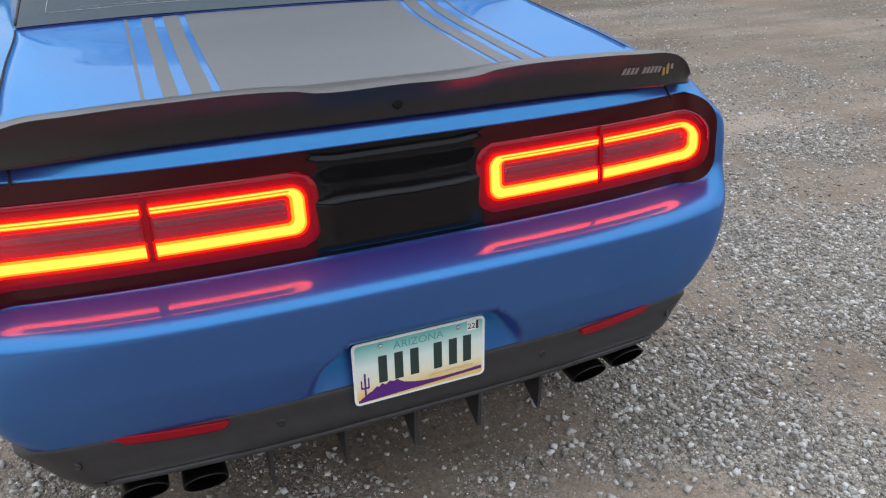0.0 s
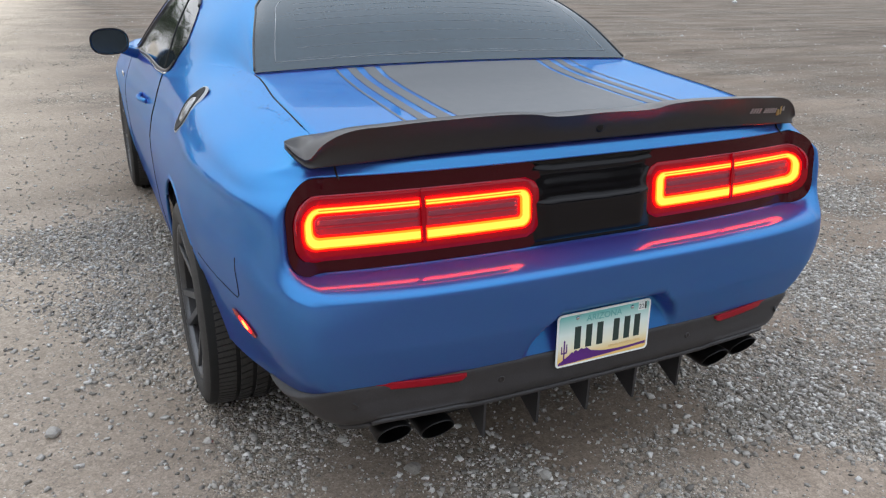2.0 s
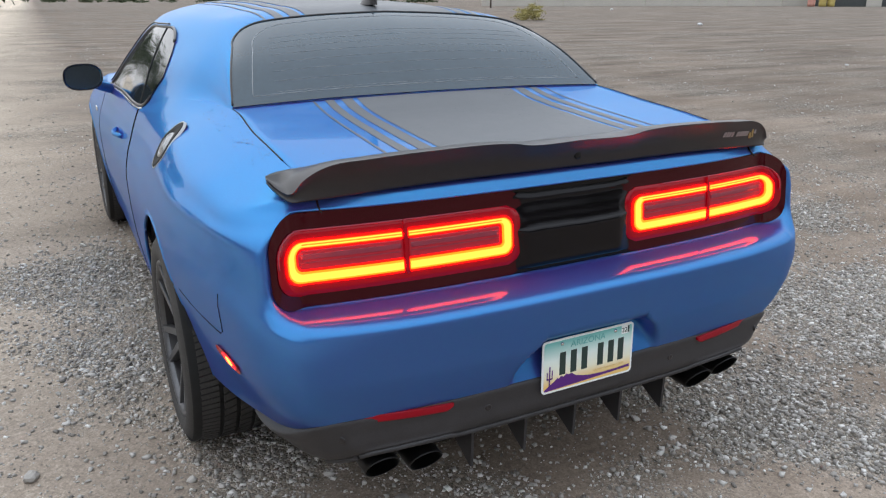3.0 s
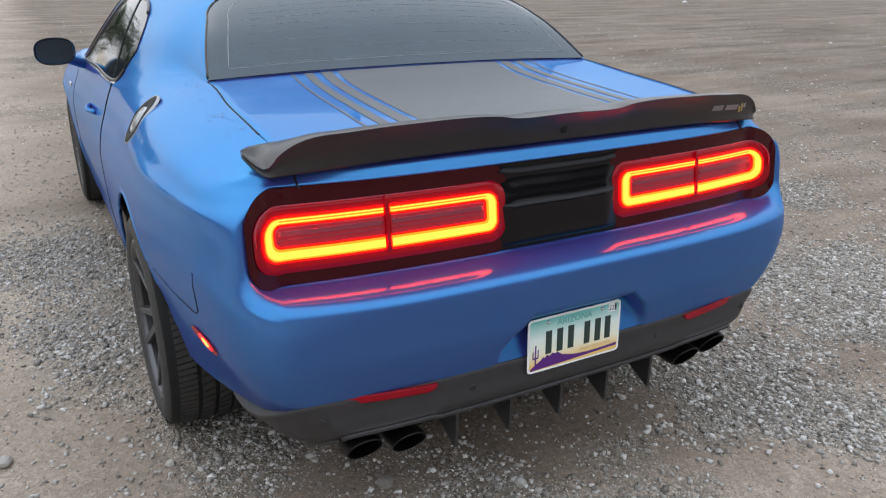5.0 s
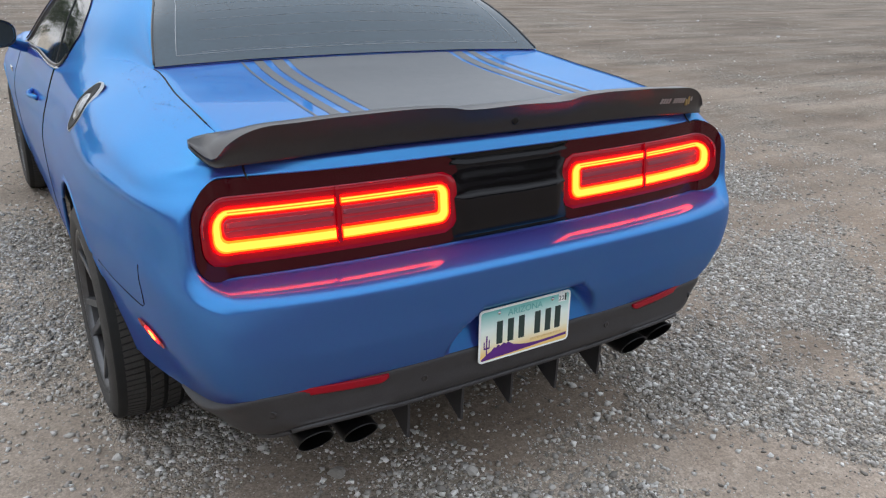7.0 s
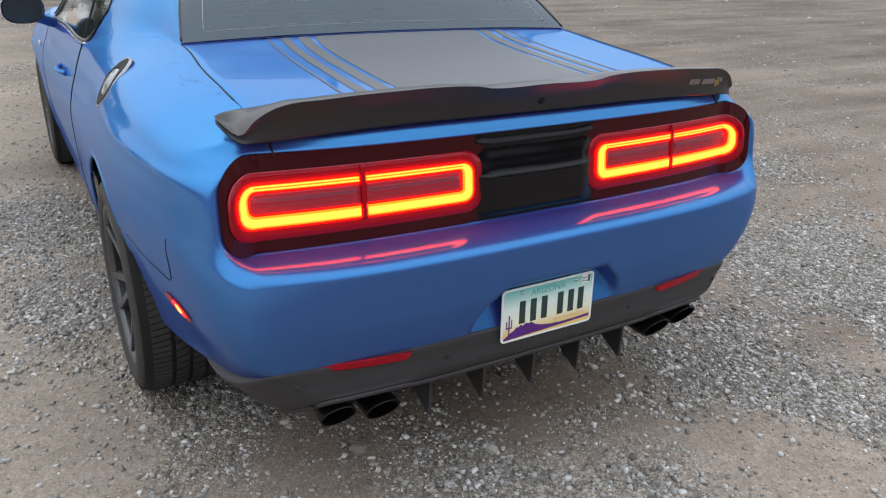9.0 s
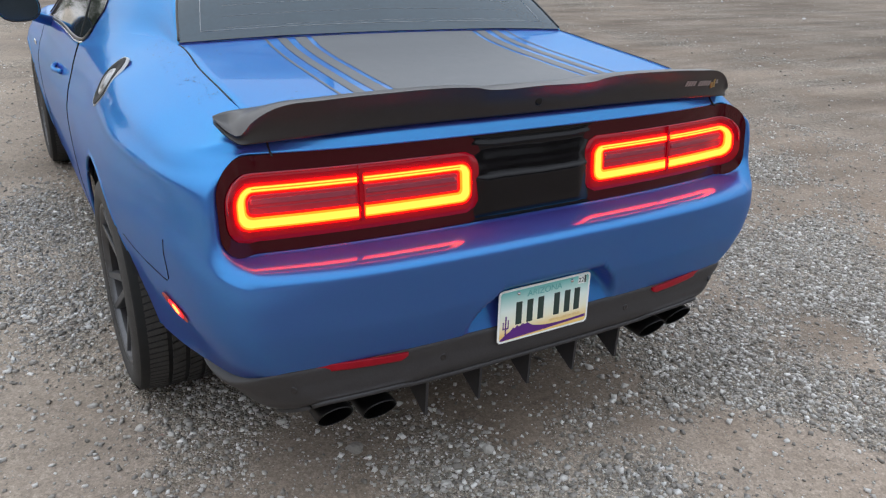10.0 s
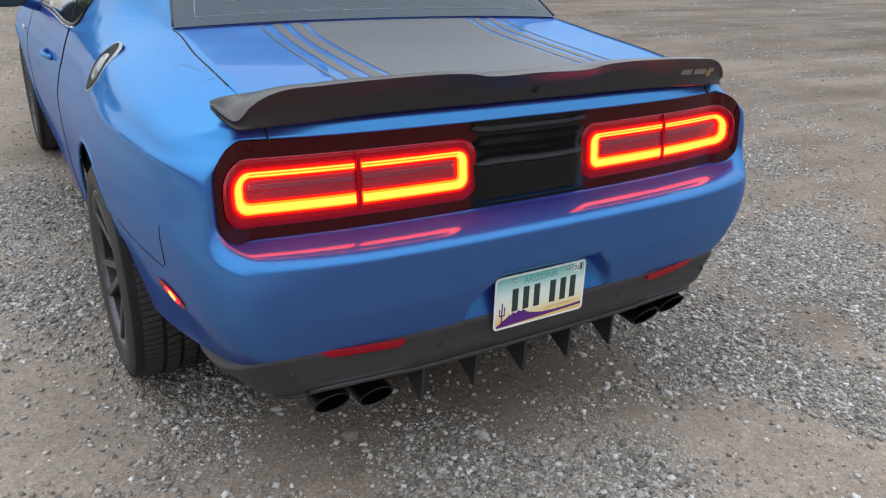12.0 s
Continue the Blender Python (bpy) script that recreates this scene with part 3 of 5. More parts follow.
def even_curve(table, x):
    """A curve through (x, value, ...) rows that never overshoots them."""
    n = len(table)
    i = max([j for j in range(n - 1) if table[j][0] <= x] or [0])
    (x0, *a), (x1, *b) = table[i], table[i + 1]
    h = x1 - x0
    s = min(1.0, max(0.0, (x - x0) / h))
    out = []
    for k in range(len(a)):
        d = (b[k] - a[k]) / h
        p = d if i == 0 else (a[k] - table[i - 1][k + 1]) / (x0 - table[i - 1][0])
        q = d if i == n - 2 else (table[i + 2][k + 1] - b[k]) / (table[i + 2][0] - x1)
        m0 = 2 * p * d / (p + d) if p * d > 0 else 0.0
        m1 = 2 * q * d / (q + d) if q * d > 0 else 0.0
        out.append(a[k] * (2 * s**3 - 3 * s * s + 1) + h * m0 * (s**3 - 2 * s * s + s) + b[k] * (3 * s * s - 2 * s**3) + h * m1 * (s**3 - s * s))
    return out


def upper(m, y):
    x, z = curve_at([(s, *even_curve(sec, m)) for s, sec in UPPER], y)
    if m < 1.0:
        zs, ws = side_at(18, y)
        f = smooth(0, 1, 1 - m)
        x, z = x + (ws - x) * f, z + (zs - z) * f
    return x, z


UY = lin(0.90, 3.60, 110)
UM = lin(0, 8, 33)
urows = [[(upper(m, y)[0], y, upper(m, y)[1]) for m in UM] for y in UY]
ufull = [a + [(-x, y, z) for x, y, z in b[::-1]][1:] for a, b in zip(urows, urows)]
mesh_ob("roof", [p for r in ufull for p in r], grid_faces(len(ufull), len(ufull[0])), PAINT, car, "blue roof and pillars")


def lifted(m, y, off=0.004):
    """A point just outside the roof or pillar surface, on the left for m below 8 and on the right beyond it."""
    s = -1 if m <= 8 else 1
    m = m if m <= 8 else 16 - m
    x, z = upper(m, y)
    xa, za = upper(max(0, m - 0.15), y)
    xb, zb = upper(min(8, m + 0.15), y)
    yz = (upper(m, y + 0.02)[1] - upper(m, y - 0.02)[1]) / 0.04 if 0.93 < y < 3.57 else 0
    n = Vector((abs(zb - za), -yz * abs(xb - xa), abs(xb - xa) + 1e-6)).normalized()
    return (s * (x + n.x * off), y + n.y * off, z + n.z * off)


def on_roof(x, y, off=0.004):
    """A point just outside the roof or its pillars at x and y."""
    lo, hi = 0.0, 8.0
    for _ in range(24):
        m = (lo + hi) / 2
        lo, hi = (m, hi) if upper(m, y)[0] > abs(x) else (lo, m)
    p = lifted(m, y, off)
    return (math.copysign(p[0], x), p[1], p[2])


GLASS_LOW = 0.901


def window_top(x):
    return 1.322 + 0.020 * (1 - min(1.0, (x / 0.5) ** 2))


def window_half(y):
    """Half width of the rear window: straight sides and rounded upper corners."""
    if y < 1.18:
        return curve_at([(0.90, 0.702), (1.013, 0.675), (1.18, 0.625)], y)[0]
    return 0.46 + 0.165 * math.sqrt(max(0.0, 1 - min(1.0, (y - 1.18) / 0.142) ** 1.6))


def window_pt(u, v, off=0.004, inset=0.0):
    """u across the rear window from -1 to 1, v up it from 0 to 1."""
    y0, y1 = GLASS_LOW + inset * 0.6, window_top(u * 0.5) - inset * 0.8
    y = y0 + (y1 - y0) * (1 - (1 - v) ** 1.6)
    return on_roof(u * (window_half(min(1.322, y + inset * 0.8)) - inset), y, off)


rear_glass = sheet("rear_window", window_pt, lin(-1, 1, 60), lin(0, 1, 44), GLASS, car, "dark tinted glass with faint heating lines", True)
rim_pts = [window_pt(1, v, 0.005) for v in lin(0.01, 1, 40)] + [window_pt(u, 1, 0.005) for u in lin(0.97, -0.97, 40)] + [window_pt(-1, v, 0.005) for v in lin(1, 0.01, 40)]
mesh_ob("window_seal", *tube(rim_pts, 0.0035, 6), SATIN, rear_glass)
HEAT = plain("faint_heating_line", (0.34, 0.36, 0.38), 0.4)
BORDER = plain("pale_glass_border", (0.33, 0.35, 0.37), 0.4)
for n in range(8):
    mesh_ob("heating_line", *tube([window_pt(u, 0.06 + 0.062 * n, 0.0042) for u in lin(-0.8, 0.8, 40)], 0.0005, 4), HEAT, rear_glass, "faint heating line")
loop = [window_pt(u, 0, 0.0042, 0.055) for u in lin(-1, 1, 30)] + [window_pt(1, v, 0.0042, 0.055) for v in lin(0.03, 1, 30)] + [window_pt(u, 1, 0.0042, 0.055) for u in lin(0.97, -0.97, 30)] + [window_pt(-1, v, 0.0042, 0.055) for v in lin(1, 0, 30)]
mesh_ob("border_line", *tube(loop, 0.0012, 4), BORDER, rear_glass, "faint border line")
sheet("windshield", lambda m, s: lifted(m, 2.83 + 0.06 * (abs(m - 8) / 4) + (3.53 - 2.83 - 0.06 * (abs(m - 8) / 4)) * s), lin(4.3, 11.7, 40), lin(0, 1, 24), GLASS, car, "", True)
sheet("hood", lambda x, y: (x * (0.745 + (0.70 - 0.745) * smooth(4.0, 4.55, y)) if y > 4 else x * curve_at([(3.60, 0.83), (4.0, 0.745)], y)[0], y,
      curve_at([(3.60, 0.968), (4.0, 0.965), (4.55, 0.90), (4.75, 0.89)], y)[0] + (1 - x * x) * curve_at([(3.60, 0.08), (4.1, 0.06), (4.75, 0.01)], y)[0]),
      lin(-1, 1, 30), lin(3.60, 4.72, 30), PAINT, car, "", True)


def side_window(s):
    """The pane between a belt that kicks up behind and a curved upper edge."""
    def fn(a, b):
        y = 1.67 + 1.50 * (a * a * (3 - 2 * a) * 0.7 + 0.3 * a)
        low = 0.18 + 0.97 * max(0.0, (1.90 - y) / 0.23) ** 1.6
        if y < 2.05:
            high = 1.15 + 2.10 * math.sqrt(max(0.0, 1 - (1 - (y - 1.67) / 0.38) ** 2))
        else:
            high = 0.18 + 3.07 * (1 - max(0.0, min(1.0, (y - 2.40) / 0.77)) ** 1.7)
        p = lifted(low + (max(high, low) - low) * b, y, 0.004)
        return (p[0] * -s, p[1], p[2])
    return fn


for s, d in zip((-1, 1), doors):
    pane = sheet("side_window", side_window(s), lin(0, 1, 90), lin(0, 1, 20), SIDE_GLASS, d, "dark tinted side glass", s > 0)
    f = side_window(s)
    loop = [f(a, 0) for a in lin(0.12, 1, 60)] + [f(a, 1) for a in lin(0.995, 0.14, 90)]
    mesh_ob("window_trim", *tube(loop, 0.0065, 6), SATIN, pane, "black trim strip")
    strip = []
    for b in lin(0.02, 0.98, 20):
        lo, hi = 0.0, 1.0
        for _ in range(24):
            a = (lo + hi) / 2
            lo, hi = (a, hi) if f(a, b)[1] < 1.93 + 0.16 * b else (lo, a)
        strip.append(f(a, b))
    mesh_ob("glass_divider", *tube(strip, 0.0040, 6), DARK, pane, "thin dark joint between the panes")
    outer = [(p[0] + s * 0.003, p[1], p[2] + 0.013) for p in (f(a, 1) for a in lin(0.95, 0.30, 50))]
    mesh_ob("drip_rail", *tube(outer, 0.004, 6), SATIN, pane, "black rail over the glass")
    belt = [(p[0] + s * 0.004, p[1], p[2] - 0.012) for p in (f(a, 0) for a in lin(0.2, 1.0, 24))]
    mesh_ob("belt_strip", *tube(belt, 0.005, 6), CHROME, d, "bright strip under the window")

# ---- trunk lid with its stripes ----
LID = [(0.15, 1.034), (0.27, 1.053), (0.43, 1.062), (0.55, 1.070), (0.68, 1.079), (0.815, 1.095), (0.905, 1.119)]


def lid_z(x, y):
    zs = side_at(18, max(YS, y))[0] - (max(YS, y) - y) * 0.10
    c = curve_at(LID, y)[0]
    return c + (zs - c) * (abs(x) / side_at(18, max(YS, y))[1]) ** 2.2


lid = sheet("trunk_lid", lambda x, y: (x * (side_at(18, max(YS, y))[1] - 0.0035), y, lid_z(x * (side_at(18, max(YS, y))[1] - 0.0035), y)), lin(-1, 1, 60), lin(0.15, 0.912, 50), PAINT, car, "blue boot lid with matte black stripes", True, 0.01)
STRIPES = [(-0.313, 0.313), (-0.371, -0.330), (-0.428, -0.397), (-0.471, -0.463), (0.330, 0.371), (0.397, 0.428), (0.463, 0.471)]
for a, b in STRIPES:
    sheet("decal_stripe", lambda x, y: (x * (0.955 + 0.02 * (0.9 - y) / 0.7), y, lid_z(x * (0.955 + 0.02 * (0.9 - y) / 0.7), y) + 0.0010), lin(a, b, 12 if b - a > 0.2 else 3), lin(0.17, 0.894, 40), MATTE, lid, "matte black stripe", True)


def roof_z(x, y):
    lo, hi = 0.0, 8.0
    for _ in range(24):
        m = (lo + hi) / 2
        lo, hi = (m, hi) if upper(m, y)[0] > abs(x) else (lo, m)
    return upper(m, y)[1]


for a, b in STRIPES:
    edge = lambda x: window_top(x) + 0.010
    sheet("roof_stripe", lambda x, s: (x, edge(x) + (2.78 - edge(x)) * s, roof_z(x, edge(x) + (2.78 - edge(x)) * s) + 0.0015), lin(a, b, 12 if b - a > 0.2 else 3), lin(0, 1, 40), MATTE, car, "matte black stripe", True)

# ---- tail panel and lamps ----
def band_half(z):
    r = band_r(z)
    e = max(0.0, abs(z - BAND_Z) - (BAND_H - r))
    return BAND_X - r + math.sqrt(max(0.0, r * r - e * e))


bz = [BAND_Z + (BAND_H - 0.0015) * math.sin(math.pi / 2 * f) for f in lin(-1, 1, 60)]
tail_panel = sheet("tail_panel", lambda s, z: (s * (band_half(z) - 0.003), floor_y(s * (band_half(z) - 0.003), z) + 0.012, z), lin(-1, 1, 120), bz, GLOSS, car, "gloss black panel between the lamps", True)


def loop_of(x0, x1, z0, z1, r_in, r_out, n=8):
    """A rounded outline in x and z: r_in at the x0 end, r_out at the x1 end, anticlockwise from the lower x0 corner."""
    pts = []
    for cx, cz, a0, r in ((x0 + r_in, z0 + r_in, 180, r_in), (x1 - r_out, z0 + r_out, 270, r_out), (x1 - r_out, z1 - r_out, 0, r_out), (x0 + r_in, z1 - r_in, 90, r_in)):
        pts += [(cx + r * math.cos(radians(a0 + 90 * i / n)), cz + r * math.sin(radians(a0 + 90 * i / n))) for i in range(n + 1)]
    return pts


def fine_loop(pts, step=0.02):
    out = []
    for a, b in zip(pts, pts[1:] + pts[:1]):
        n = max(1, int(math.dist(a, b) / step))
        out += [(a[0] + (b[0] - a[0]) * i / n, a[1] + (b[1] - a[1]) * i / n) for i in range(n)]
    return out


def lamp_pt(s, x, z, off):
    return (s * x, floor_y(x, z) + 0.012 - off, z)


def ribbon(name, s, outer, inner, off, depth, material, parent, label=""):
    """A raised band between two outlines that have the same number of points."""
    n = len(outer)
    verts = [lamp_pt(s, *p, off) for p in outer] + [lamp_pt(s, *p, off) for p in inner] + [lamp_pt(s, *p, off - depth) for p in outer] + [lamp_pt(s, *p, off - depth) for p in inner]
    faces = []
    for i in range(n - 1):
        j = i + 1
        faces += [(i, j, n + j, n + i), (2 * n + i, 2 * n + j, j, i), (n + i, n + j, 3 * n + j, 3 * n + i)]
    faces += [(0, n, 3 * n, 2 * n), (n - 1, 2 * n - 1, 4 * n - 1, 3 * n - 1)]
    ob = mesh_ob(name, verts, [f[::-1] if s < 0 else f for f in faces], material, parent, label, False)
    return ob


def slab(name, s, x0, x1, z0, z1, r0, r1, off, depth, material, parent, label=""):
    """A rounded slab that follows the tail's curve."""
    zs = lin(z0 + 0.0005, z1 - 0.0005, 14)
    def half(z, r):
        e = max(0.0, abs(z - (z0 + z1) / 2) - ((z1 - z0) / 2 - r))
        return r - math.sqrt(max(0.0, r * r - e * e))
    fn = lambda a, z: lamp_pt(s, x0 + half(z, r0) + (x1 - half(z, r1) - x0 - half(z, r0)) * a, z, off)
    return sheet(name, fn, lin(0, 1, 28), zs, material, parent, label, s > 0, depth)


SEAM = 0.492


def tail_lamp(s):
    def cover(a, z):
        e = min(0.05, max(0.0, abs(z - BAND_Z) - (BAND_H - 0.05)))
        x0 = 0.166 + 0.05 - math.sqrt(max(0.0, 0.05**2 - e * e))
        return lamp_pt(s, x0 + (band_half(z) - 0.0035 - x0) * a, z, 0.0015)
    sheet("lamp_housing", cover, lin(0, 1, 50), [BAND_Z + (BAND_H - 0.0022) * math.sin(math.pi / 2 * f) for f in lin(-1, 1, 60)], SMOKED_HALO, car, "smoked dark red outer lens, lamp halo put into its glow", s > 0)
    lamp = slab("tail_lamp", s, 0.172, 0.806, 0.776, 0.930, 0.045, 0.06, 0.0045, 0.004, LENS, car, "dark red lamp lens, lit")
    slab("inner_lens", s, 0.232, SEAM - 0.008, 0.836, 0.883, 0.010, 0.004, 0.0085, 0.003, CORE, lamp, "dull red inner lens")
    slab("inner_lens", s, SEAM + 0.008, 0.755, 0.836, 0.883, 0.004, 0.022, 0.0085, 0.003, CORE, lamp, "dull red inner lens")
    # pale slabs paint the pinkish reflection streaks on the inner lens
    for x0, x1 in ((0.240, SEAM - 0.012), (SEAM + 0.012, 0.745)):
        slab("lens_rib", s, x0, x1, 0.861, 0.874, 0.005, 0.005, 0.0105, 0.003, PALE_RED, lamp, "pale red streak, a reflection put into the colour")
        slab("lens_rib", s, x0, x1, 0.852, 0.8555, 0.001, 0.001, 0.0105, 0.003, PALE_RED, lamp, "pale red streak, a reflection put into the colour")
    edge = fine_loop(loop_of(0.178, 0.802, 0.781, 0.928, 0.040, 0.058, 10), 0.015)
    top = [p for p in edge if p[1] > 0.885 and p[0] > 0.30] + [p for p in edge if p[0] > 0.78 and 0.84 < p[1] <= 0.885]
    top = sorted(top, key=lambda p: math.atan2(p[1] - 0.70, p[0] - 0.5))
    mesh_ob("lens_edge", *tube([lamp_pt(s, x, z, 0.005) for x, z in top], 0.0022, 6), PALE_RED, lamp, "pale red raised edge")
    out = loop_of(0.201, 0.780, 0.807, 0.902, 0.026, 0.038)
    inn = loop_of(0.230, 0.757, 0.833, 0.889, 0.010, 0.020)
    def pick(path, lo, hi):
        return [(min(max(x, lo), hi), z) for x, z in path]
    n = 9
    # lower bar with its end, then upper strip, for the inner and the outer half
    for lo, hi, bottom, end in ((0.0, SEAM - 0.009, 0, 0), (SEAM + 0.009, 1.0, 1, 1)):
        oo, ii = pick(out, lo, hi), pick(inn, lo, hi)
        if end == 0:
            low_o, low_i = [oo[n]] + oo[0:n][::-1] + oo[4 * n - 1:3 * n:-1], [ii[n]] + ii[0:n][::-1] + ii[4 * n - 1:3 * n:-1]
            top_o, top_i = oo[3 * n + 1:3 * n - 2:-1], ii[3 * n + 1:3 * n - 2:-1]
        else:
            low_o, low_i = oo[n - 1:3 * n], ii[n - 1:3 * n]
            top_o, top_i = oo[3 * n - 1:3 * n + 1], ii[3 * n - 1:3 * n + 1]
        def dense(a, b):
            oa, ob = [], []
            for i in range(len(a) - 1):
                m = max(1, int(math.dist(a[i], a[i + 1]) / 0.02))
                oa += [(a[i][0] + (a[i + 1][0] - a[i][0]) * j / m, a[i][1] + (a[i + 1][1] - a[i][1]) * j / m) for j in range(m)]
                ob += [(b[i][0] + (b[i + 1][0] - b[i][0]) * j / m, b[i][1] + (b[i + 1][1] - b[i][1]) * j / m) for j in range(m)]
            return oa + a[-1:], ob + b[-1:]
        o, i = dense(low_o, low_i)
        ribbon("led_bar", s, o, i, 0.011, 0.006, LED, lamp, "glowing orange bar")
        mid = lambda p, q, f: [(a[0] + (b[0] - a[0]) * f, a[1] + (b[1] - a[1]) * f) for a, b in zip(p, q)]
        ribbon("led_core", s, mid(o, i, 0.14), mid(o, i, 0.80), 0.0116, 0.003, LED_CORE, lamp, "brighter yellow core")
        # slightly wider red ribbons underneath imitate the bloom round each bar
        for oo2, ii2 in ((o, i), dense(top_o, top_i)):
            grow = [(a[0] + (a[0] - b[0]) * 0.0045 / max(1e-6, math.dist(a, b)), a[1] + (a[1] - b[1]) * 0.0045 / max(1e-6, math.dist(a, b))) for a, b in zip(oo2, ii2)]
            inner = [(b[0] + (b[0] - a[0]) * 0.0045 / max(1e-6, math.dist(a, b)), b[1] + (b[1] - a[1]) * 0.0045 / max(1e-6, math.dist(a, b))) for a, b in zip(oo2, ii2)]
            ribbon("led_edge", s, grow, inner, 0.0098, 0.004, LED_BLOOM, lamp, "added red ribbon for the bloom round the bar")
        o, i = dense(top_o, top_i)
        ribbon("led_strip", s, o, i, 0.011, 0.006, LED_TOP, lamp, "glowing orange strip")
        for f, g in ((0.10, 0.34), (0.60, 0.84)):
            ribbon("led_core", s, mid(o, i, f), mid(o, i, g), 0.0116, 0.003, LED_CORE, lamp, "thin yellow line")
    slab("seam_bar", s, SEAM - 0.0045, SEAM + 0.0045, 0.798, 0.930, 0.002, 0.002, 0.0125, 0.006, LENS, lamp, "dark red divider")
    return lamp


for s in (-1, 1):
    tail_lamp(s)
# the step near 0.862 is added to the shape to catch a bright reflected streak
CENTRE = [(0.757, 0.0), (0.760, 0.008), (0.766, 0.0114), (0.78, 0.0128), (0.815, 0.0132), (0.84, 0.0130), (0.857, 0.0124), (0.8605, 0.0113), (0.864, 0.0088), (0.868, 0.0076), (0.90, 0.0042), (0.928, 0.0006), (0.940, 0.0004)]


def centre_pt(x, z):
    """The moulded panel between the lamps: it swells towards its foot and dies out at its rounded ends; its wobble
    bends the streak.
    """
    z2 = z + 0.0012 * math.sin(x * 23.0 + 0.6) + 0.0004 * math.sin(x * 71.0)
    end = 1 - smooth(0.138, 0.196, abs(x) - 0.012 * smooth(0.80, 0.93, z))
    wave = 0.00012 * math.sin(x * 41.0)
    return (x, floor_y(x, z) + 0.012 - 0.0008 - (curve_at(CENTRE, z2 if z > 0.80 else z)[0] + wave * smooth(0.78, 0.84, z)) * end, z)


centre = sheet("centre_panel", centre_pt, lin(-0.2, 0.2, 90), lin(0.757, 0.850, 30) + lin(0.851, 0.876, 50) + lin(0.878, 0.940, 24), GLOSS, car, "gloss black centre panel swelling between the lamps", True)


def lip_pt(x, b):
    rise = 0.006 * smooth(0.120, 0.200, abs(x))
    z, off = curve_at([(0, 0.955, 0.0004), (1, 0.948, 0.0014), (2, 0.941, 0.0034), (3, 0.9375, 0.0032), (4, 0.937, 0.0)], b)
    return (x, floor_y(x, z + rise) + 0.0112 - off * (1 - smooth(0.165, 0.2, abs(x))), z + rise)


sheet("panel_lip", lip_pt, lin(-0.2, 0.2, 80), lin(0, 4, 17), GLOSS, tail_panel, "raised lip over the centre panel")

# ---- black lower valance with fins, reflectors and exhausts ----
VAL_R = [(-1, 0.474, 0.060), (-0.5, 0.4742, 0.030), (-0.06, 0.474, 0.004), (0, 0.4735, 0.002), (1, 0.43, 0.0), (2, 0.392, -0.002), (3, 0.368, 0.010), (4, 0.352, 0.035), (5, 0.343, 0.09), (6, 0.335, 0.16)]
VAL_S = [(-1, 0.388, 0.786), (-0.5, 0.388, 0.81), (-0.06, 0.387, 0.832), (0, 0.386, 0.834), (1, 0.350, 0.800), (2, 0.316, 0.77), (3, 0.290, 0.74), (4, 0.278, 0.70), (5, 0.272, 0.65), (6, 0.27, 0.60)]
vq, vk = lin(0, 1, 60) + lin(1.04, 2, 24), [-1] + lin(-0.04, 6, 36)


def valance_pt(k, q, off=0.0):
    p = rear_corner(0, q, curve_at(VAL_R, k), curve_at(VAL_S, k))
    ex = (1 - smooth(0.10, 0.14, abs(p.x - 0.53))) * smooth(1.8, 3.0, k)
    p.z += 0.012 * ex
    p.y -= 0.012 * ex * (1 - smooth(3.6, 5, k)) + off
    return p


vrows = [[valance_pt(k, q) for k in vk] for q in vq]
vfull = [[Vector((-p.x, p.y, p.z)) for p in r] for r in vrows[:0:-1]] + vrows
valance = mesh_ob("rear_valance", [p for r in vfull for p in r], grid_faces(len(vfull), len(vk)), TRIM, car, "textured black plastic lower bumper")
lip = [valance_pt(3.3, q, 0.004) for q in lin(0, 1.55, 70)]
lip = [Vector((-p.x, p.y, p.z)) for p in lip[:0:-1]] + lip
mesh_ob("valance_lip", *tube(lip, 0.0075, 8), TRIM, valance, "rounded lower lip")
for x in (-0.335, -0.167, 0.0, 0.165, 0.332):
    bm = bmesh.new()
    prof = [(0.036, 0.385), (0.040, 0.234), (0.052, 0.236), (0.26, 0.335), (0.26, 0.37)]
    a, b = [[bm.verts.new((x + d, y, z)) for y, z in prof] for d in (-0.004, 0.004)]
    bm.faces.new(a)
    bm.faces.new(b[::-1])
    for i in range(5):
        bm.faces.new((a[i], b[i], b[(i + 1) % 5], a[(i + 1) % 5]))
    part("fin", bm, TRIM, valance, "black plastic fin")
for x in (-0.70, -0.31, 0.31, 0.70):
    v, f = lathe([(0.0, 0.0), (-0.002, 0.006), (-0.002, 0.009), (0.004, 0.010)], 16)
    lo, hi = 0.0, 2.0
    for _ in range(24):
        q = (lo + hi) / 2
        lo, hi = (q, hi) if valance_pt(1.0, q).x < abs(x) else (lo, q)
    y, z = valance_pt(1.0, q).y, valance_pt(1.0, q).z
    mesh_ob("parking_sensor", [(x + b, y + a + b * (0.9 if abs(x) > 0.5 else 0.1) * (1 if x > 0 else -1), z - 0.004 + c) for a, b, c in v], f, SATIN, valance, "small round sensor")
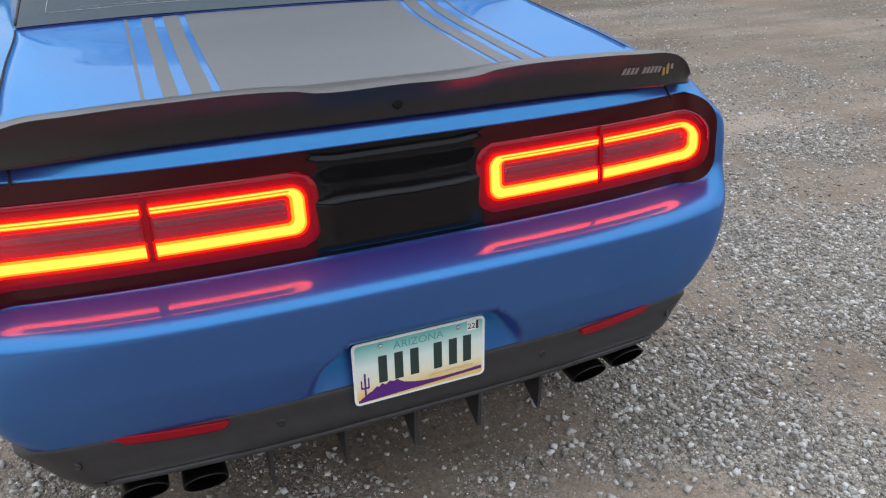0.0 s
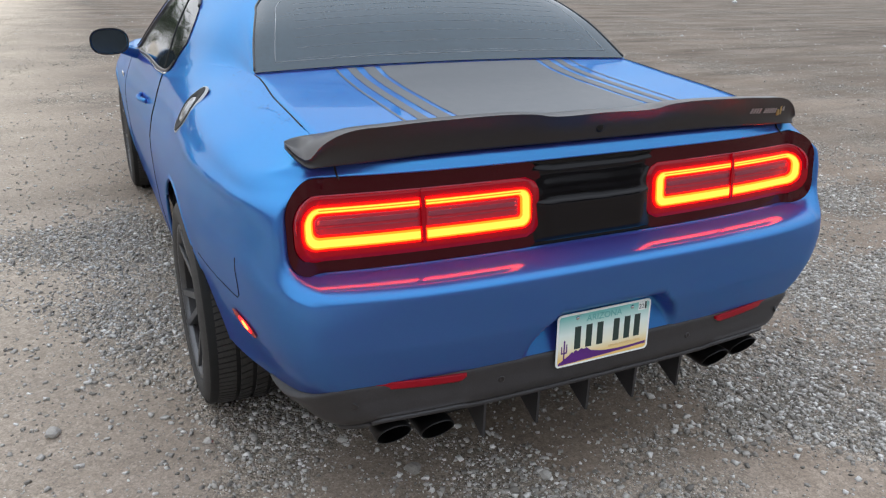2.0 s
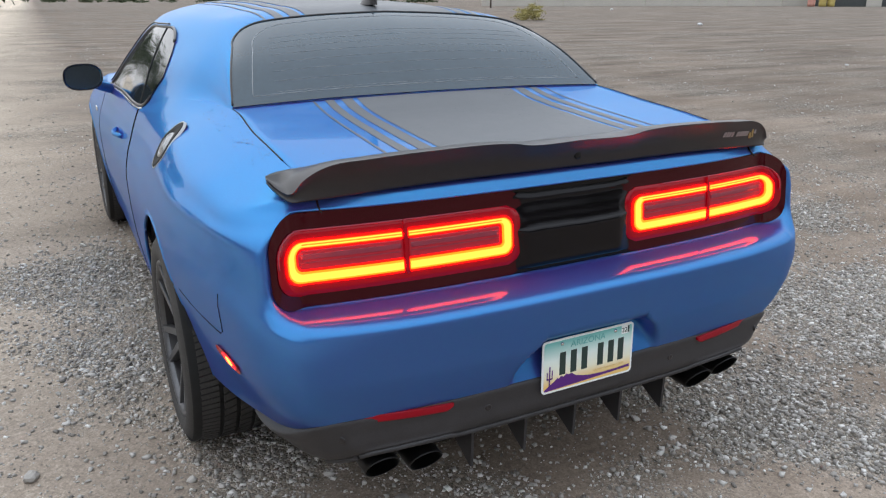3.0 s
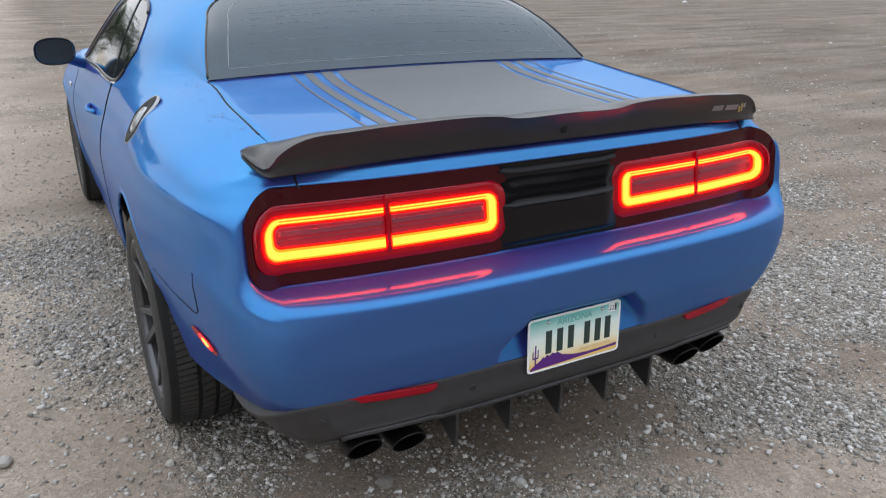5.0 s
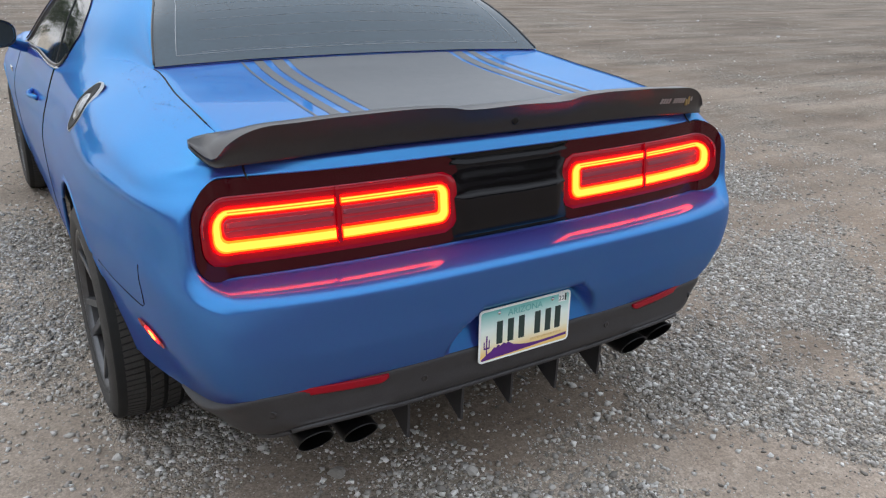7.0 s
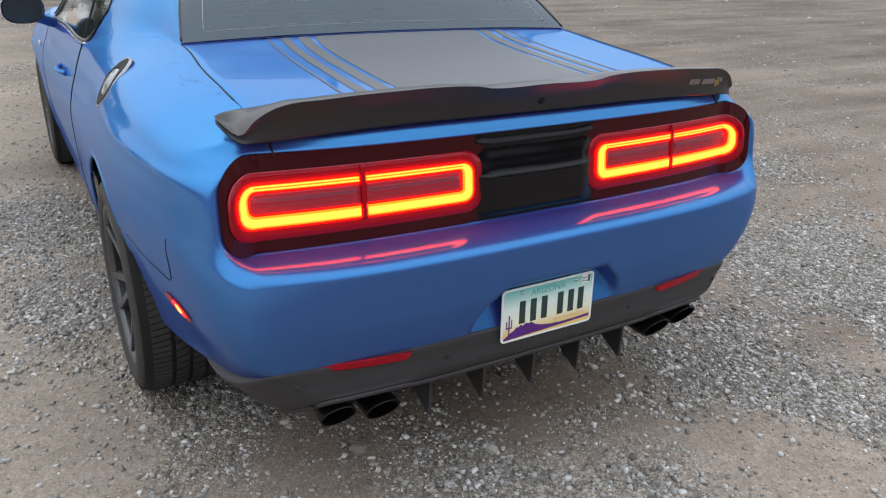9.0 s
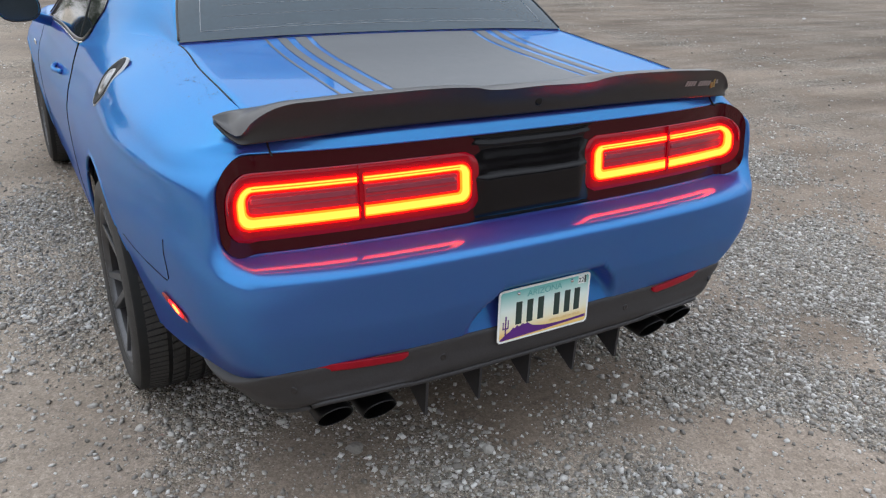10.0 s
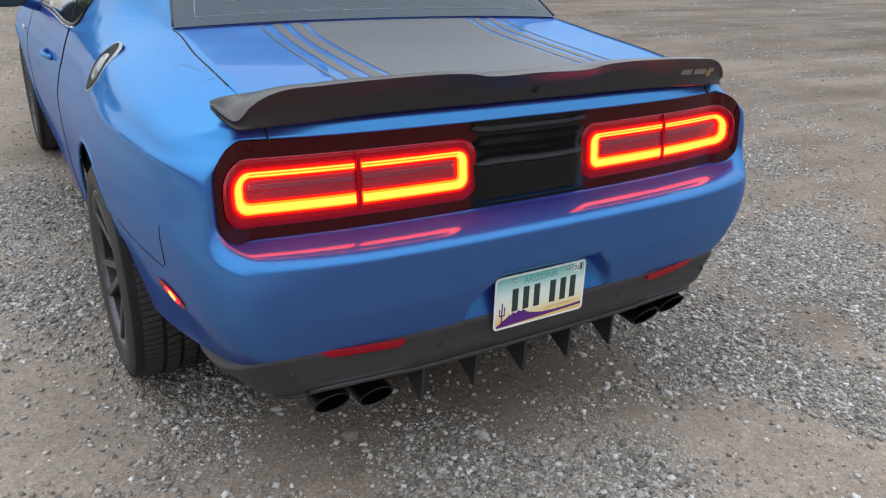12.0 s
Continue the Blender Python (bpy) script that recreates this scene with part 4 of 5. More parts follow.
for s in (-1, 1):
    def ref_pt(a, b):
        x = 0.412 + 0.233 * a
        z = 0.467 + 0.012 * a - 0.020 * (1 - b) * (1 - 0.6 * smooth(0.07, 0.0, a) - 0.4 * smooth(0.95, 1.0, a))
        return (s * x, bow(x) + 0.003 - 0.009, z)
    sheet("reflector", ref_pt, lin(0, 1, 24), lin(0, 1, 6), REFLECT, car, "long red reflector", s > 0, 0.006)
    for x, z, y0 in ((0.474, 0.298, 0.038), (0.592, 0.311, 0.045)):
        prof = [(0.0, 0.0465), (-0.003, 0.047), (-0.003, 0.0485), (0.002, 0.0500), (0.05, 0.049), (0.30, 0.046), (0.30, 0.043), (0.04, 0.045), (0.0, 0.0465)]
        v, f = lathe(prof, 40)
        tip = mesh_ob("exhaust_tip", [(s * x + b * 0.95, y0 + a - 0.5 * c * (1 - smooth(0.0, 0.2, a)), z + c * 0.80) for a, b, c in v], f, STEEL, car, "dark round exhaust tip")
        v, f = lathe([(0.12, 0.0), (0.12, 0.045)], 24)
        mesh_ob("bore", [(s * x + b * 0.95, y0 + a, z + c * 0.85) for a, b, c in v], f, DARK, tip, "sooty bore")

# ---- number plate ----
M_PLATE = plain("white_plate_metal", (0.86, 0.88, 0.86), 0.35, vary=0.05)
M_INK = plain("dark_green_ink", (0.02, 0.045, 0.04), 0.4)
M_TEAL = plain("teal_ink", (0.12, 0.42, 0.40), 0.4)
M_PURPLE = plain("purple_ink", (0.10, 0.015, 0.20), 0.4)
M_SAND = plain("sand_ink", (0.72, 0.50, 0.18), 0.4)


def plate_fade():
    """Sky tones of the plate: teal at the top, white in the middle, sand below."""
    m, t, b = shader("plate_sky_print")
    co = t.nodes.new("ShaderNodeTexCoord").outputs["Generated"]
    sep = t.nodes.new("ShaderNodeSeparateXYZ")
    t.links.new(co, sep.inputs[0])
    r = ramp(t, sep.outputs["Z"], (0.1, (0.88, 0.60, 0.19)), (0.34, (0.88, 0.86, 0.68)), (0.62, (0.78, 0.88, 0.83)), (0.98, (0.19, 0.55, 0.52)))
    t.links.new(r.outputs[0], b.inputs["Base Color"])
    b.inputs["Roughness"].default_value = 0.35
    return m


M_FADE = plate_fade()
PX, PY0, PZ0 = -0.002, -0.010, 0.426


def on_plate(a, b, lift):
    """A place on the plate: a and b in metres from its lower left corner."""
    return Vector((PX - 0.1525 + a, PY0 + 0.004 * (b / 0.152) - lift, PZ0 + b))


def plate_shape(name, pts, lift, thick, material, parent, label=""):
    bm = bmesh.new()
    a = [bm.verts.new(on_plate(x, y, lift)) for x, y in pts]
    b = [bm.verts.new(on_plate(x, y, lift - thick)) for x, y in pts]
    bm.faces.new(a)
    bm.faces.new(b[::-1])
    for i in range(len(pts)):
        j = (i + 1) % len(pts)
        bm.faces.new((a[i], b[i], b[j], a[j]))
    return part(name, bm, material, parent, label)


plate = plate_shape("license_plate", loop_of(0, 0.305, 0, 0.152, 0.012, 0.012, 5), 0.0, 0.002, M_PLATE, car, "white metal plate with desert print")
plate_shape("print", loop_of(0.006, 0.299, 0.006, 0.146, 0.008, 0.008, 4), 0.0006, 0.0006, M_FADE, plate, "faded teal to sand background")
ridge = [(0.008, 0.012), (0.030, 0.026), (0.040, 0.031), (0.050, 0.040), (0.055, 0.037), (0.062, 0.044), (0.070, 0.039), (0.080, 0.046), (0.088, 0.042), (0.096, 0.045), (0.112, 0.034),
         (0.135, 0.028), (0.16, 0.024), (0.20, 0.022), (0.25, 0.023), (0.296, 0.026), (0.296, 0.018), (0.15, 0.012), (0.008, 0.007)]
plate_shape("mountain_print", ridge, 0.0012, 0.0006, M_PURPLE, plate, "purple mountain ridge")
for pts in ([(0.0225, 0.016), (0.0265, 0.016), (0.0265, 0.078), (0.0225, 0.078)], [(0.015, 0.040), (0.034, 0.040), (0.034, 0.044), (0.015, 0.044)],
            [(0.015, 0.040), (0.018, 0.040), (0.018, 0.062), (0.015, 0.062)], [(0.031, 0.040), (0.034, 0.040), (0.034, 0.066), (0.031, 0.066)]):
    plate_shape("cactus_print", pts, 0.0015, 0.0006, M_PURPLE, plate, "purple cactus")
for a in (0.056, 0.092, 0.128, 0.182, 0.218, 0.252):
    plate_shape("character_bar", [(a, 0.047), (a + 0.019, 0.047), (a + 0.019, 0.112), (a, 0.112)], 0.0016, 0.0012, M_INK, plate, "dark green bar")


def text_on_plate(name, words, a, b, size, material, lift=0.0014):
    c = bpy.data.curves.new(name, "FONT")
    c.body, c.size, c.extrude, c.align_x = words, size, 0.0002, "CENTER"
    tmp = new(name, c)
    me = bpy.data.meshes.new_from_object(tmp.evaluated_get(bpy.context.evaluated_depsgraph_get()))
    bpy.data.objects.remove(tmp)
    ob = new(name, me)
    ob.data.materials.append(material)
    ob.parent = plate
    ob.matrix_world = Matrix.Translation(on_plate(a, b, lift)) @ pose(0, 0, 0, 90, 0, 0)
    return ob


tagged(text_on_plate("state_name", "ARIZONA", 0.148, 0.122, 0.026, M_TEAL), "teal state name")
tagged(text_on_plate("motto", "GRAND CANYON STATE", 0.222, 0.031, 0.0095, M_SAND), "small sand-coloured motto")
plate_shape("sticker", [(0.262, 0.122), (0.290, 0.122), (0.290, 0.146), (0.262, 0.146)], 0.0013, 0.0006, M_PLATE, plate, "white tag sticker")
tagged(text_on_plate("sticker_year", "22", 0.272, 0.127, 0.019, M_INK, 0.0017), "dark sticker number")
plate_shape("sticker_bar", [(0.283, 0.124), (0.289, 0.124), (0.289, 0.145), (0.283, 0.145)], 0.0017, 0.0006, M_INK, plate)
for a in (0.062, 0.240):
    v, f = lathe([(-0.004, 0.0), (-0.0038, 0.003), (-0.001, 0.0055), (0.001, 0.0055)], 14)
    c = on_plate(a, 0.137, 0.001)
    mesh_ob("screw", [(c.x + q, c.y + p, c.z + r) for p, q, r in v], f, CHROME, plate, "bright screw head")

# ---- spoiler ----
SPO = [  # x, lower rear edge y z, crest y z, front foot y z
    (0.00, 0.100, 1.010, 0.068, 1.084, 0.250, 1.056), (0.165, 0.100, 1.010, 0.069, 1.084, 0.250, 1.056), (0.205, 0.101, 1.010, 0.070, 1.091, 0.250, 1.056),
    (0.46, 0.106, 1.008, 0.080, 1.092, 0.250, 1.054), (0.58, 0.110, 1.004, 0.092, 1.085, 0.255, 1.050), (0.66, 0.117, 1.000, 0.104, 1.078, 0.258, 1.047),
    (0.70, 0.122, 0.998, 0.112, 1.064, 0.256, 1.046), (0.73, 0.128, 0.996, 0.121, 1.043, 0.252, 1.045), (0.756, 0.138, 0.996, 0.136, 1.013, 0.244, 1.044),
    (0.772, 0.168, 1.008, 0.169, 1.019, 0.234, 1.043), (0.788, 0.206, 1.031, 0.208, 1.037, 0.222, 1.041)]


def spoiler_pt(x, t):
    """t from 0 at the lower rear edge over the crest, at 1, to the front foot at 2 and back below."""
    ly, lz, cy, cz, fy, fz = curve_at(SPO, abs(x))
    if t <= 1:
        b = 0.006 * math.sin(math.pi * t)
        return (x, ly + (cy - ly) * t + b, lz + (cz - lz) * t)
    s = t - 1
    lift = 0.010 * math.sin(math.pi * min(1, s * 1.6)) if s < 0.625 else 0
    return (x, cy + (fy - cy) * s, cz + (fz - cz) * (s * 0.35 + 0.65 * s * s) + lift * 0.3)


sx = lin(-0.786, 0.786, 180)
st = lin(0, 0.94, 12) + [0.97, 0.985, 1.0, 1.015, 1.03] + lin(1.06, 2.0, 14)
sv = [spoiler_pt(x, t) for x in sx for t in st]
nb = len(st)
sv2 = []
for i, x in enumerate(sx):
    row = sv[i * nb:(i + 1) * nb]
    sv2 += row + [(x, row[-1][1] - 0.002, row[-1][2] - 0.012), (x, row[0][1] + 0.02, row[0][2] - 0.004)]
nb2 = nb + 2
sf = grid_faces(len(sx), nb2, True) + [((i + 1) * nb2, i * nb2, i * nb2 + nb2 - 1, (i + 1) * nb2 + nb2 - 1) for i in range(len(sx) - 1)]
sf += [tuple(range(nb2)), tuple((len(sx) - 1) * nb2 + j for j in range(nb2 - 1, -1, -1))]
spoiler = mesh_ob("spoiler", sv2, sf, SATIN, car, "satin black boot spoiler with swept ends")
v, f = lathe([(-0.002, 0.0), (-0.002, 0.008), (0.0, 0.011), (0.004, 0.011)], 20)
lk = spoiler_pt(0.0, 0.42)
mesh_ob("lock", [(b, lk[1] + a - 0.001, lk[2] + c * 1.1) for a, b, c in v], f, STEEL, spoiler, "round key lock")
M_SCRIPT = plain("silver_script", (0.32, 0.29, 0.29), 0.35, 0.6)
M_GOLD = plain("gold_badge_tint", (0.40, 0.28, 0.12), 0.4, 0.6)
for i in range(10):
    if i == 4:
        continue
    x = 0.532 + i * 0.0116
    lo, hi = spoiler_pt(x, 0.42), spoiler_pt(x + 0.004, 0.60)
    bm = bmesh.new()
    ring = [bm.verts.new((px + dx, py - 0.002, pz)) for dx, (px, py, pz) in ((0, lo), (0.0075, lo), (0.0075, hi), (0, hi))]
    back = [bm.verts.new(v.co + Vector((0, 0.004, 0))) for v in ring]
    bm.faces.new(ring)
    for j in range(4):
        bm.faces.new((ring[j], back[j], back[(j + 1) % 4], ring[(j + 1) % 4]))
    part("script_bar", bm, M_SCRIPT, spoiler, "silver script bar")
for x, z0, z1, mt in ((0.652, 1.026, 1.044, M_GOLD), (0.664, 1.028, 1.060, M_GOLD), (0.677, 1.038, 1.062, M_SCRIPT)):
    y = spoiler_pt(x, 0.5)[1]
    part("badge", box_bm((x, y - 0.003, z0), (x + 0.007, y + 0.01, z1), 0.001), mt, spoiler, "small silver and gold badge")

def flank(s, y, z):
    """A place on the body side, and its outward normal."""
    lo, hi = 0.0, 18.0
    for _ in range(24):
        k = (lo + hi) / 2
        lo, hi = (k, hi) if side_at(k, y)[0] < z else (lo, k)
    (z0, w0), (z1, w1) = side_at(max(0, k - 0.3), y), side_at(min(18, k + 0.3), y)
    w = side_at(k, y)[1]
    wy = (side_at(k, y + 0.03)[1] - side_at(k, y - 0.03)[1]) / 0.06
    n = Vector((z1 - z0, -wy * (z1 - z0), w0 - w1)).normalized()
    return Vector((s * w, y, z)), Vector((s * n.x, n.y, n.z))


def corner_skin(y, z):
    """How far out the bumper's corner lies at y and z."""
    a, b = 1.0, 2.0
    for _ in range(22):
        q = (a + b) / 2
        lo, hi = 0.0, 9.0
        for _ in range(18):
            k = (lo + hi) / 2
            lo, hi = (k, hi) if rear_corner(k, q).z < z else (lo, k)
        p = rear_corner(k, q)
        a, b = (q, b) if p.y < y else (a, q)
    return p.x


# ---- cut lines ----
for s in (-1, 1):
    cut = [(s * 0.692, skin_y(0.692, z) - 0.0015, z) for z in lin(0.968, 1.004, 8)]
    mesh_ob("shut_line", *tube(cut, 0.0026, 6), DARK, lid, "dark gap")
    edge = [(s * (side_at(18, y)[1] - 0.0018), y, side_at(18, y)[0] - 0.0014) for y in lin(0.34, 0.90, 30)]
    mesh_ob("shut_line", *tube(edge, 0.0030, 6), DARK, lid, "dark gap")

for s in (-1, 1):
    turn = [(0.60, 0.662), (0.50, 0.656), (0.40, 0.650), (0.345, 0.647)]
    seam = [flank(s, y, z)[0] + Vector((s * 0.0004, 0, 0)) for y, z in turn]
    seam += [Vector((s * (corner_skin(y, z) + 0.0004), y, z)) for y, z in ((0.315, 0.646), (0.285, 0.648), (0.268, 0.660), (0.262, 0.69), (0.258, 0.73), (0.250, 0.765))]
    mesh_ob("bumper_seam", *tube(seam, 0.0013, 6), DARK, bumper, "thin dark joint")
    for a0 in AXLES:
        lip = []
        for a in lin(-0.28, math.pi - 0.62 if a0 < 2 else math.pi + 0.2, 60):
            y, z = a0 - (ARCH_R - 0.001) * math.cos(math.pi - a), WHEEL_R + (ARCH_R - 0.001) * math.sin(a)
            if z > 0.30:
                lip.append(flank(s, y, z)[0] + Vector((-s * 0.004, 0, 0)))
        mesh_ob("arch_lip", *tube(lip, 0.0065, 8), PAINT, car, "rolled edge of the wheel arch")

# ---- dried rain spots ----
SPOT = plain("dried_rain_spot", (0.045, 0.06, 0.085), 0.5, vary=0.4, scale=40)


def rain_spots(count, seed, place, parent):
    """Small flat drops that have dried on a surface."""
    r = random.Random(seed)
    verts, faces = [], []
    for _ in range(count):
        p = place(r.random(), r.random())
        a, b, w = r.uniform(0.0012, 0.0042), r.uniform(0.0008, 0.0017), r.uniform(-0.5, 0.5)
        base = len(verts)
        for i in range(8):
            e = 2 * math.pi * i / 8
            u, v = a * math.cos(e), b * math.sin(e)
            q = place.flat(p, u * math.cos(w) - v * math.sin(w), u * math.sin(w) + v * math.cos(w))
            verts.append(q)
        faces.append(tuple(range(base, base + 8)))
    tagged(mesh_ob("rain_spots", verts, faces, SPOT, parent, "", False), "small dried rain spots", kind="stuff")


class OnLid:
    def __call__(self, a, b):
        return (-0.66 + 1.32 * a, 0.30 + 0.58 * b)

    def flat(self, p, u, v):
        return (p[0] + u, p[1] + v, lid_z(p[0] + u, p[1] + v) + 0.0016)


class OnGlass:
    def __call__(self, a, b):
        return (-0.45 + 0.9 * a, 0.95 + 0.34 * b)

    def flat(self, p, u, v):
        return on_roof(p[0] + u * 0.8, p[1] + v, 0.0046)


class OnWing:
    """The left wing's top, between its crease and the boot lid."""

    def __call__(self, a, b):
        return (16.2 + 1.7 * a, 0.40 + 0.62 * b)

    def flat(self, p, u, v):
        z, w = side_at(p[0], p[1] + v)
        z2, w2 = side_at(p[0] + 0.1, p[1] + v)
        d = math.hypot(z2 - z, w2 - w)
        k = p[0] + u * 0.1 / d
        z, w = side_at(k, p[1] + v)
        return (-w - 0.0006, p[1] + v, z + 0.0010)


rain_spots(110, 3, OnLid(), lid)
rain_spots(26, 4, OnGlass(), rear_glass)
rain_spots(90, 5, OnWing(), car)

# ---- fuel door, markers, mirrors, handles, antenna ----
def disc_on(name, s, y, z, profile, material, parent, label="", n=48):
    """A round fitting that follows the body's surface."""
    p, nr = flank(s, y, z)
    along = (Vector((0, 1, 0)) - nr * nr.y).normalized()
    rise = nr.cross(along) * s
    v, f = lathe(profile, n)
    out = []
    for a, b, c in v:
        w = p + along * b + rise * c
        q, m = flank(s, w.y, w.z)
        out.append((w + nr * 0.004) * 0.5 + q * 0.5 + nr * (a - 0.004))
    return mesh_ob(name, out, f, material, parent, label)


FY, FZ = 1.02, 0.990
CAP = plain("brushed_cap_metal", (0.34, 0.345, 0.355), 0.3, 0.9, vary=0.2)
cap = disc_on("fuel_door", -1, FY, FZ, [(0.0, 0.0421), (0.003, 0.0463), (0.005, 0.0695), (0.003, 0.0779), (-0.006, 0.0811)], DARK, car, "round fuel filler door with a black bezel")
disc_on("filler_rim", -1, FY, FZ, [(0.001, 0.0772), (0.0035, 0.0793), (0.0025, 0.0819), (-0.004, 0.0828)], CAP, cap, "thin grey rim")
disc_on("filler_cap", -1, FY, FZ, [(0.007, 0.0000), (0.007, 0.0253), (0.003, 0.0284), (0.003, 0.0326), (0.006, 0.0358), (0.005, 0.0411), (0.0, 0.0442)], CAP, cap, "brushed metal cap")
def marker_pt(s, off):
    """A slanting lens on the corner: a along it, b up it."""
    def fn(a, b):
        y = 0.225 + 0.140 * a
        z = 0.564 + 0.014 * a + 0.036 * (b - 0.5) * math.sqrt(max(0.03, 1 - (2 * a - 1) ** 4))
        x = corner_skin(y, z) if y < YS - 0.002 else flank(1, y, z)[0].x
        return (s * (x + off), y - off * 0.5, z)
    return fn


for s in (-1, 1):
    mk = sheet("side_marker", marker_pt(s, 0.0035), lin(0, 1, 20), lin(0, 1, 5), MARK, car, "slim lit red marker lamp", s > 0)
    spot, lit = marker_pt(s, 0.0055), marker_pt(s, 0.0045)
    sheet("marker_lamp", lambda a, b: lit(0.16 + 0.56 * a, 0.5 + (b - 0.5) * 0.9 * math.sqrt(max(0.02, 1 - (2 * a - 1) ** 2))), lin(0, 1, 14), lin(0, 1, 5), MARK_LIT, mk, "glowing red middle", s > 0)
    sheet("marker_glow", lambda a, b: spot(0.30 + 0.26 * a, 0.5 + (b - 0.5) * 0.6 * math.sqrt(max(0.02, 1 - (2 * a - 1) ** 2))), lin(0, 1, 12), lin(0, 1, 4), MARK_HOT, mk, "bright bulb spot", s > 0)


def mirror_shape(s):
    cx, cy, cz = s * 1.026, 2.84, 1.043
    def shell(a, t):
        """a round the glass, t from its rim forwards to the nose of the housing."""
        e = 2.6
        c, d = math.cos(a), math.sin(a)
        rx, rz = 0.091 * abs(c) ** (2 / e) * (1 if c >= 0 else -1), 0.064 * abs(d) ** (2 / e) * (1 if d >= 0 else -1)
        g = math.sqrt(max(0.0, 1 - (t * 0.98) ** 2.2))
        return (cx + rx * g - s * 0.03 * t, cy + 0.14 * t + (0.025 * rx / 0.098 * s) * (1 - t) * -1, cz + rz * g - 0.008 * t)
    housing = sheet("side_mirror", shell, lin(0, 2 * math.pi, 49), lin(0, 1, 14), PAINT, car, "blue door mirror with dark glass", True)
    glass = sheet("mirror_glass", lambda a, r: tuple(Vector((cx, cy + 0.004, cz)) + r * (Vector(shell(a, 0)) - Vector((cx, cy, cz)))), lin(0, 2 * math.pi, 49), lin(0, 0.93, 4), MIRROR, housing, "dark mirror glass", True)
    ring = [shell(a, 0) for a in lin(0, 2 * math.pi, 49)]
    mesh_ob("mirror_rim", *tube(ring, 0.0028, 6), SATIN, housing, "thin black rim")
    arm = [(s * 0.86, 3.02, 0.955), (s * 0.90, 3.0, 0.965), (s * 0.955, 2.965, 0.99), (s * 1.0, 2.94, 1.01)]
    mesh_ob("mirror_arm", *tube(arm, 0.026, 12), PAINT, housing)


for s, d in zip((-1, 1), doors):
    mirror_shape(s)
    pts = [flank(s, y, 0.835)[0] + Vector((s * (0.004 + 0.022 * math.sin(math.pi * i / 12)), 0, 0)) for i, y in enumerate(lin(2.20, 2.42, 13))]
    mesh_ob("door_handle", *tube(pts, 0.011, 8), PAINT, d, "body-coloured door handle")
    for y in (1.91, 3.30):
        gap = [flank(s, y, z)[0] + Vector((s * 0.0005, 0, 0)) for z in lin(0.26, 0.965, 30)]
        mesh_ob("shut_line", *tube(gap, 0.0009, 6), DARK, d, "dark gap")
    p = flank(s, 3.48, 0.80)[0]
    part("fender_badge", box_bm((p.x - 0.004, 3.43, 0.79), (p.x + 0.004, 3.53, 0.815), 0.002), CHROME, car, "small bright badge")
def fin_pt(a, t):
    """The shark-fin aerial: a round its foot, t upwards."""
    h = 1 - t
    return (0.022 * math.cos(a) * h**0.7, 1.505 + 0.08 * math.sin(a) * (0.35 + 0.65 * h) - 0.045 * t, roof_z(0, 1.5) + 0.002 + 0.062 * t)


sheet("roof_aerial", fin_pt, lin(0, 2 * math.pi, 25), lin(0, 1, 8), SATIN, car, "black fin aerial")

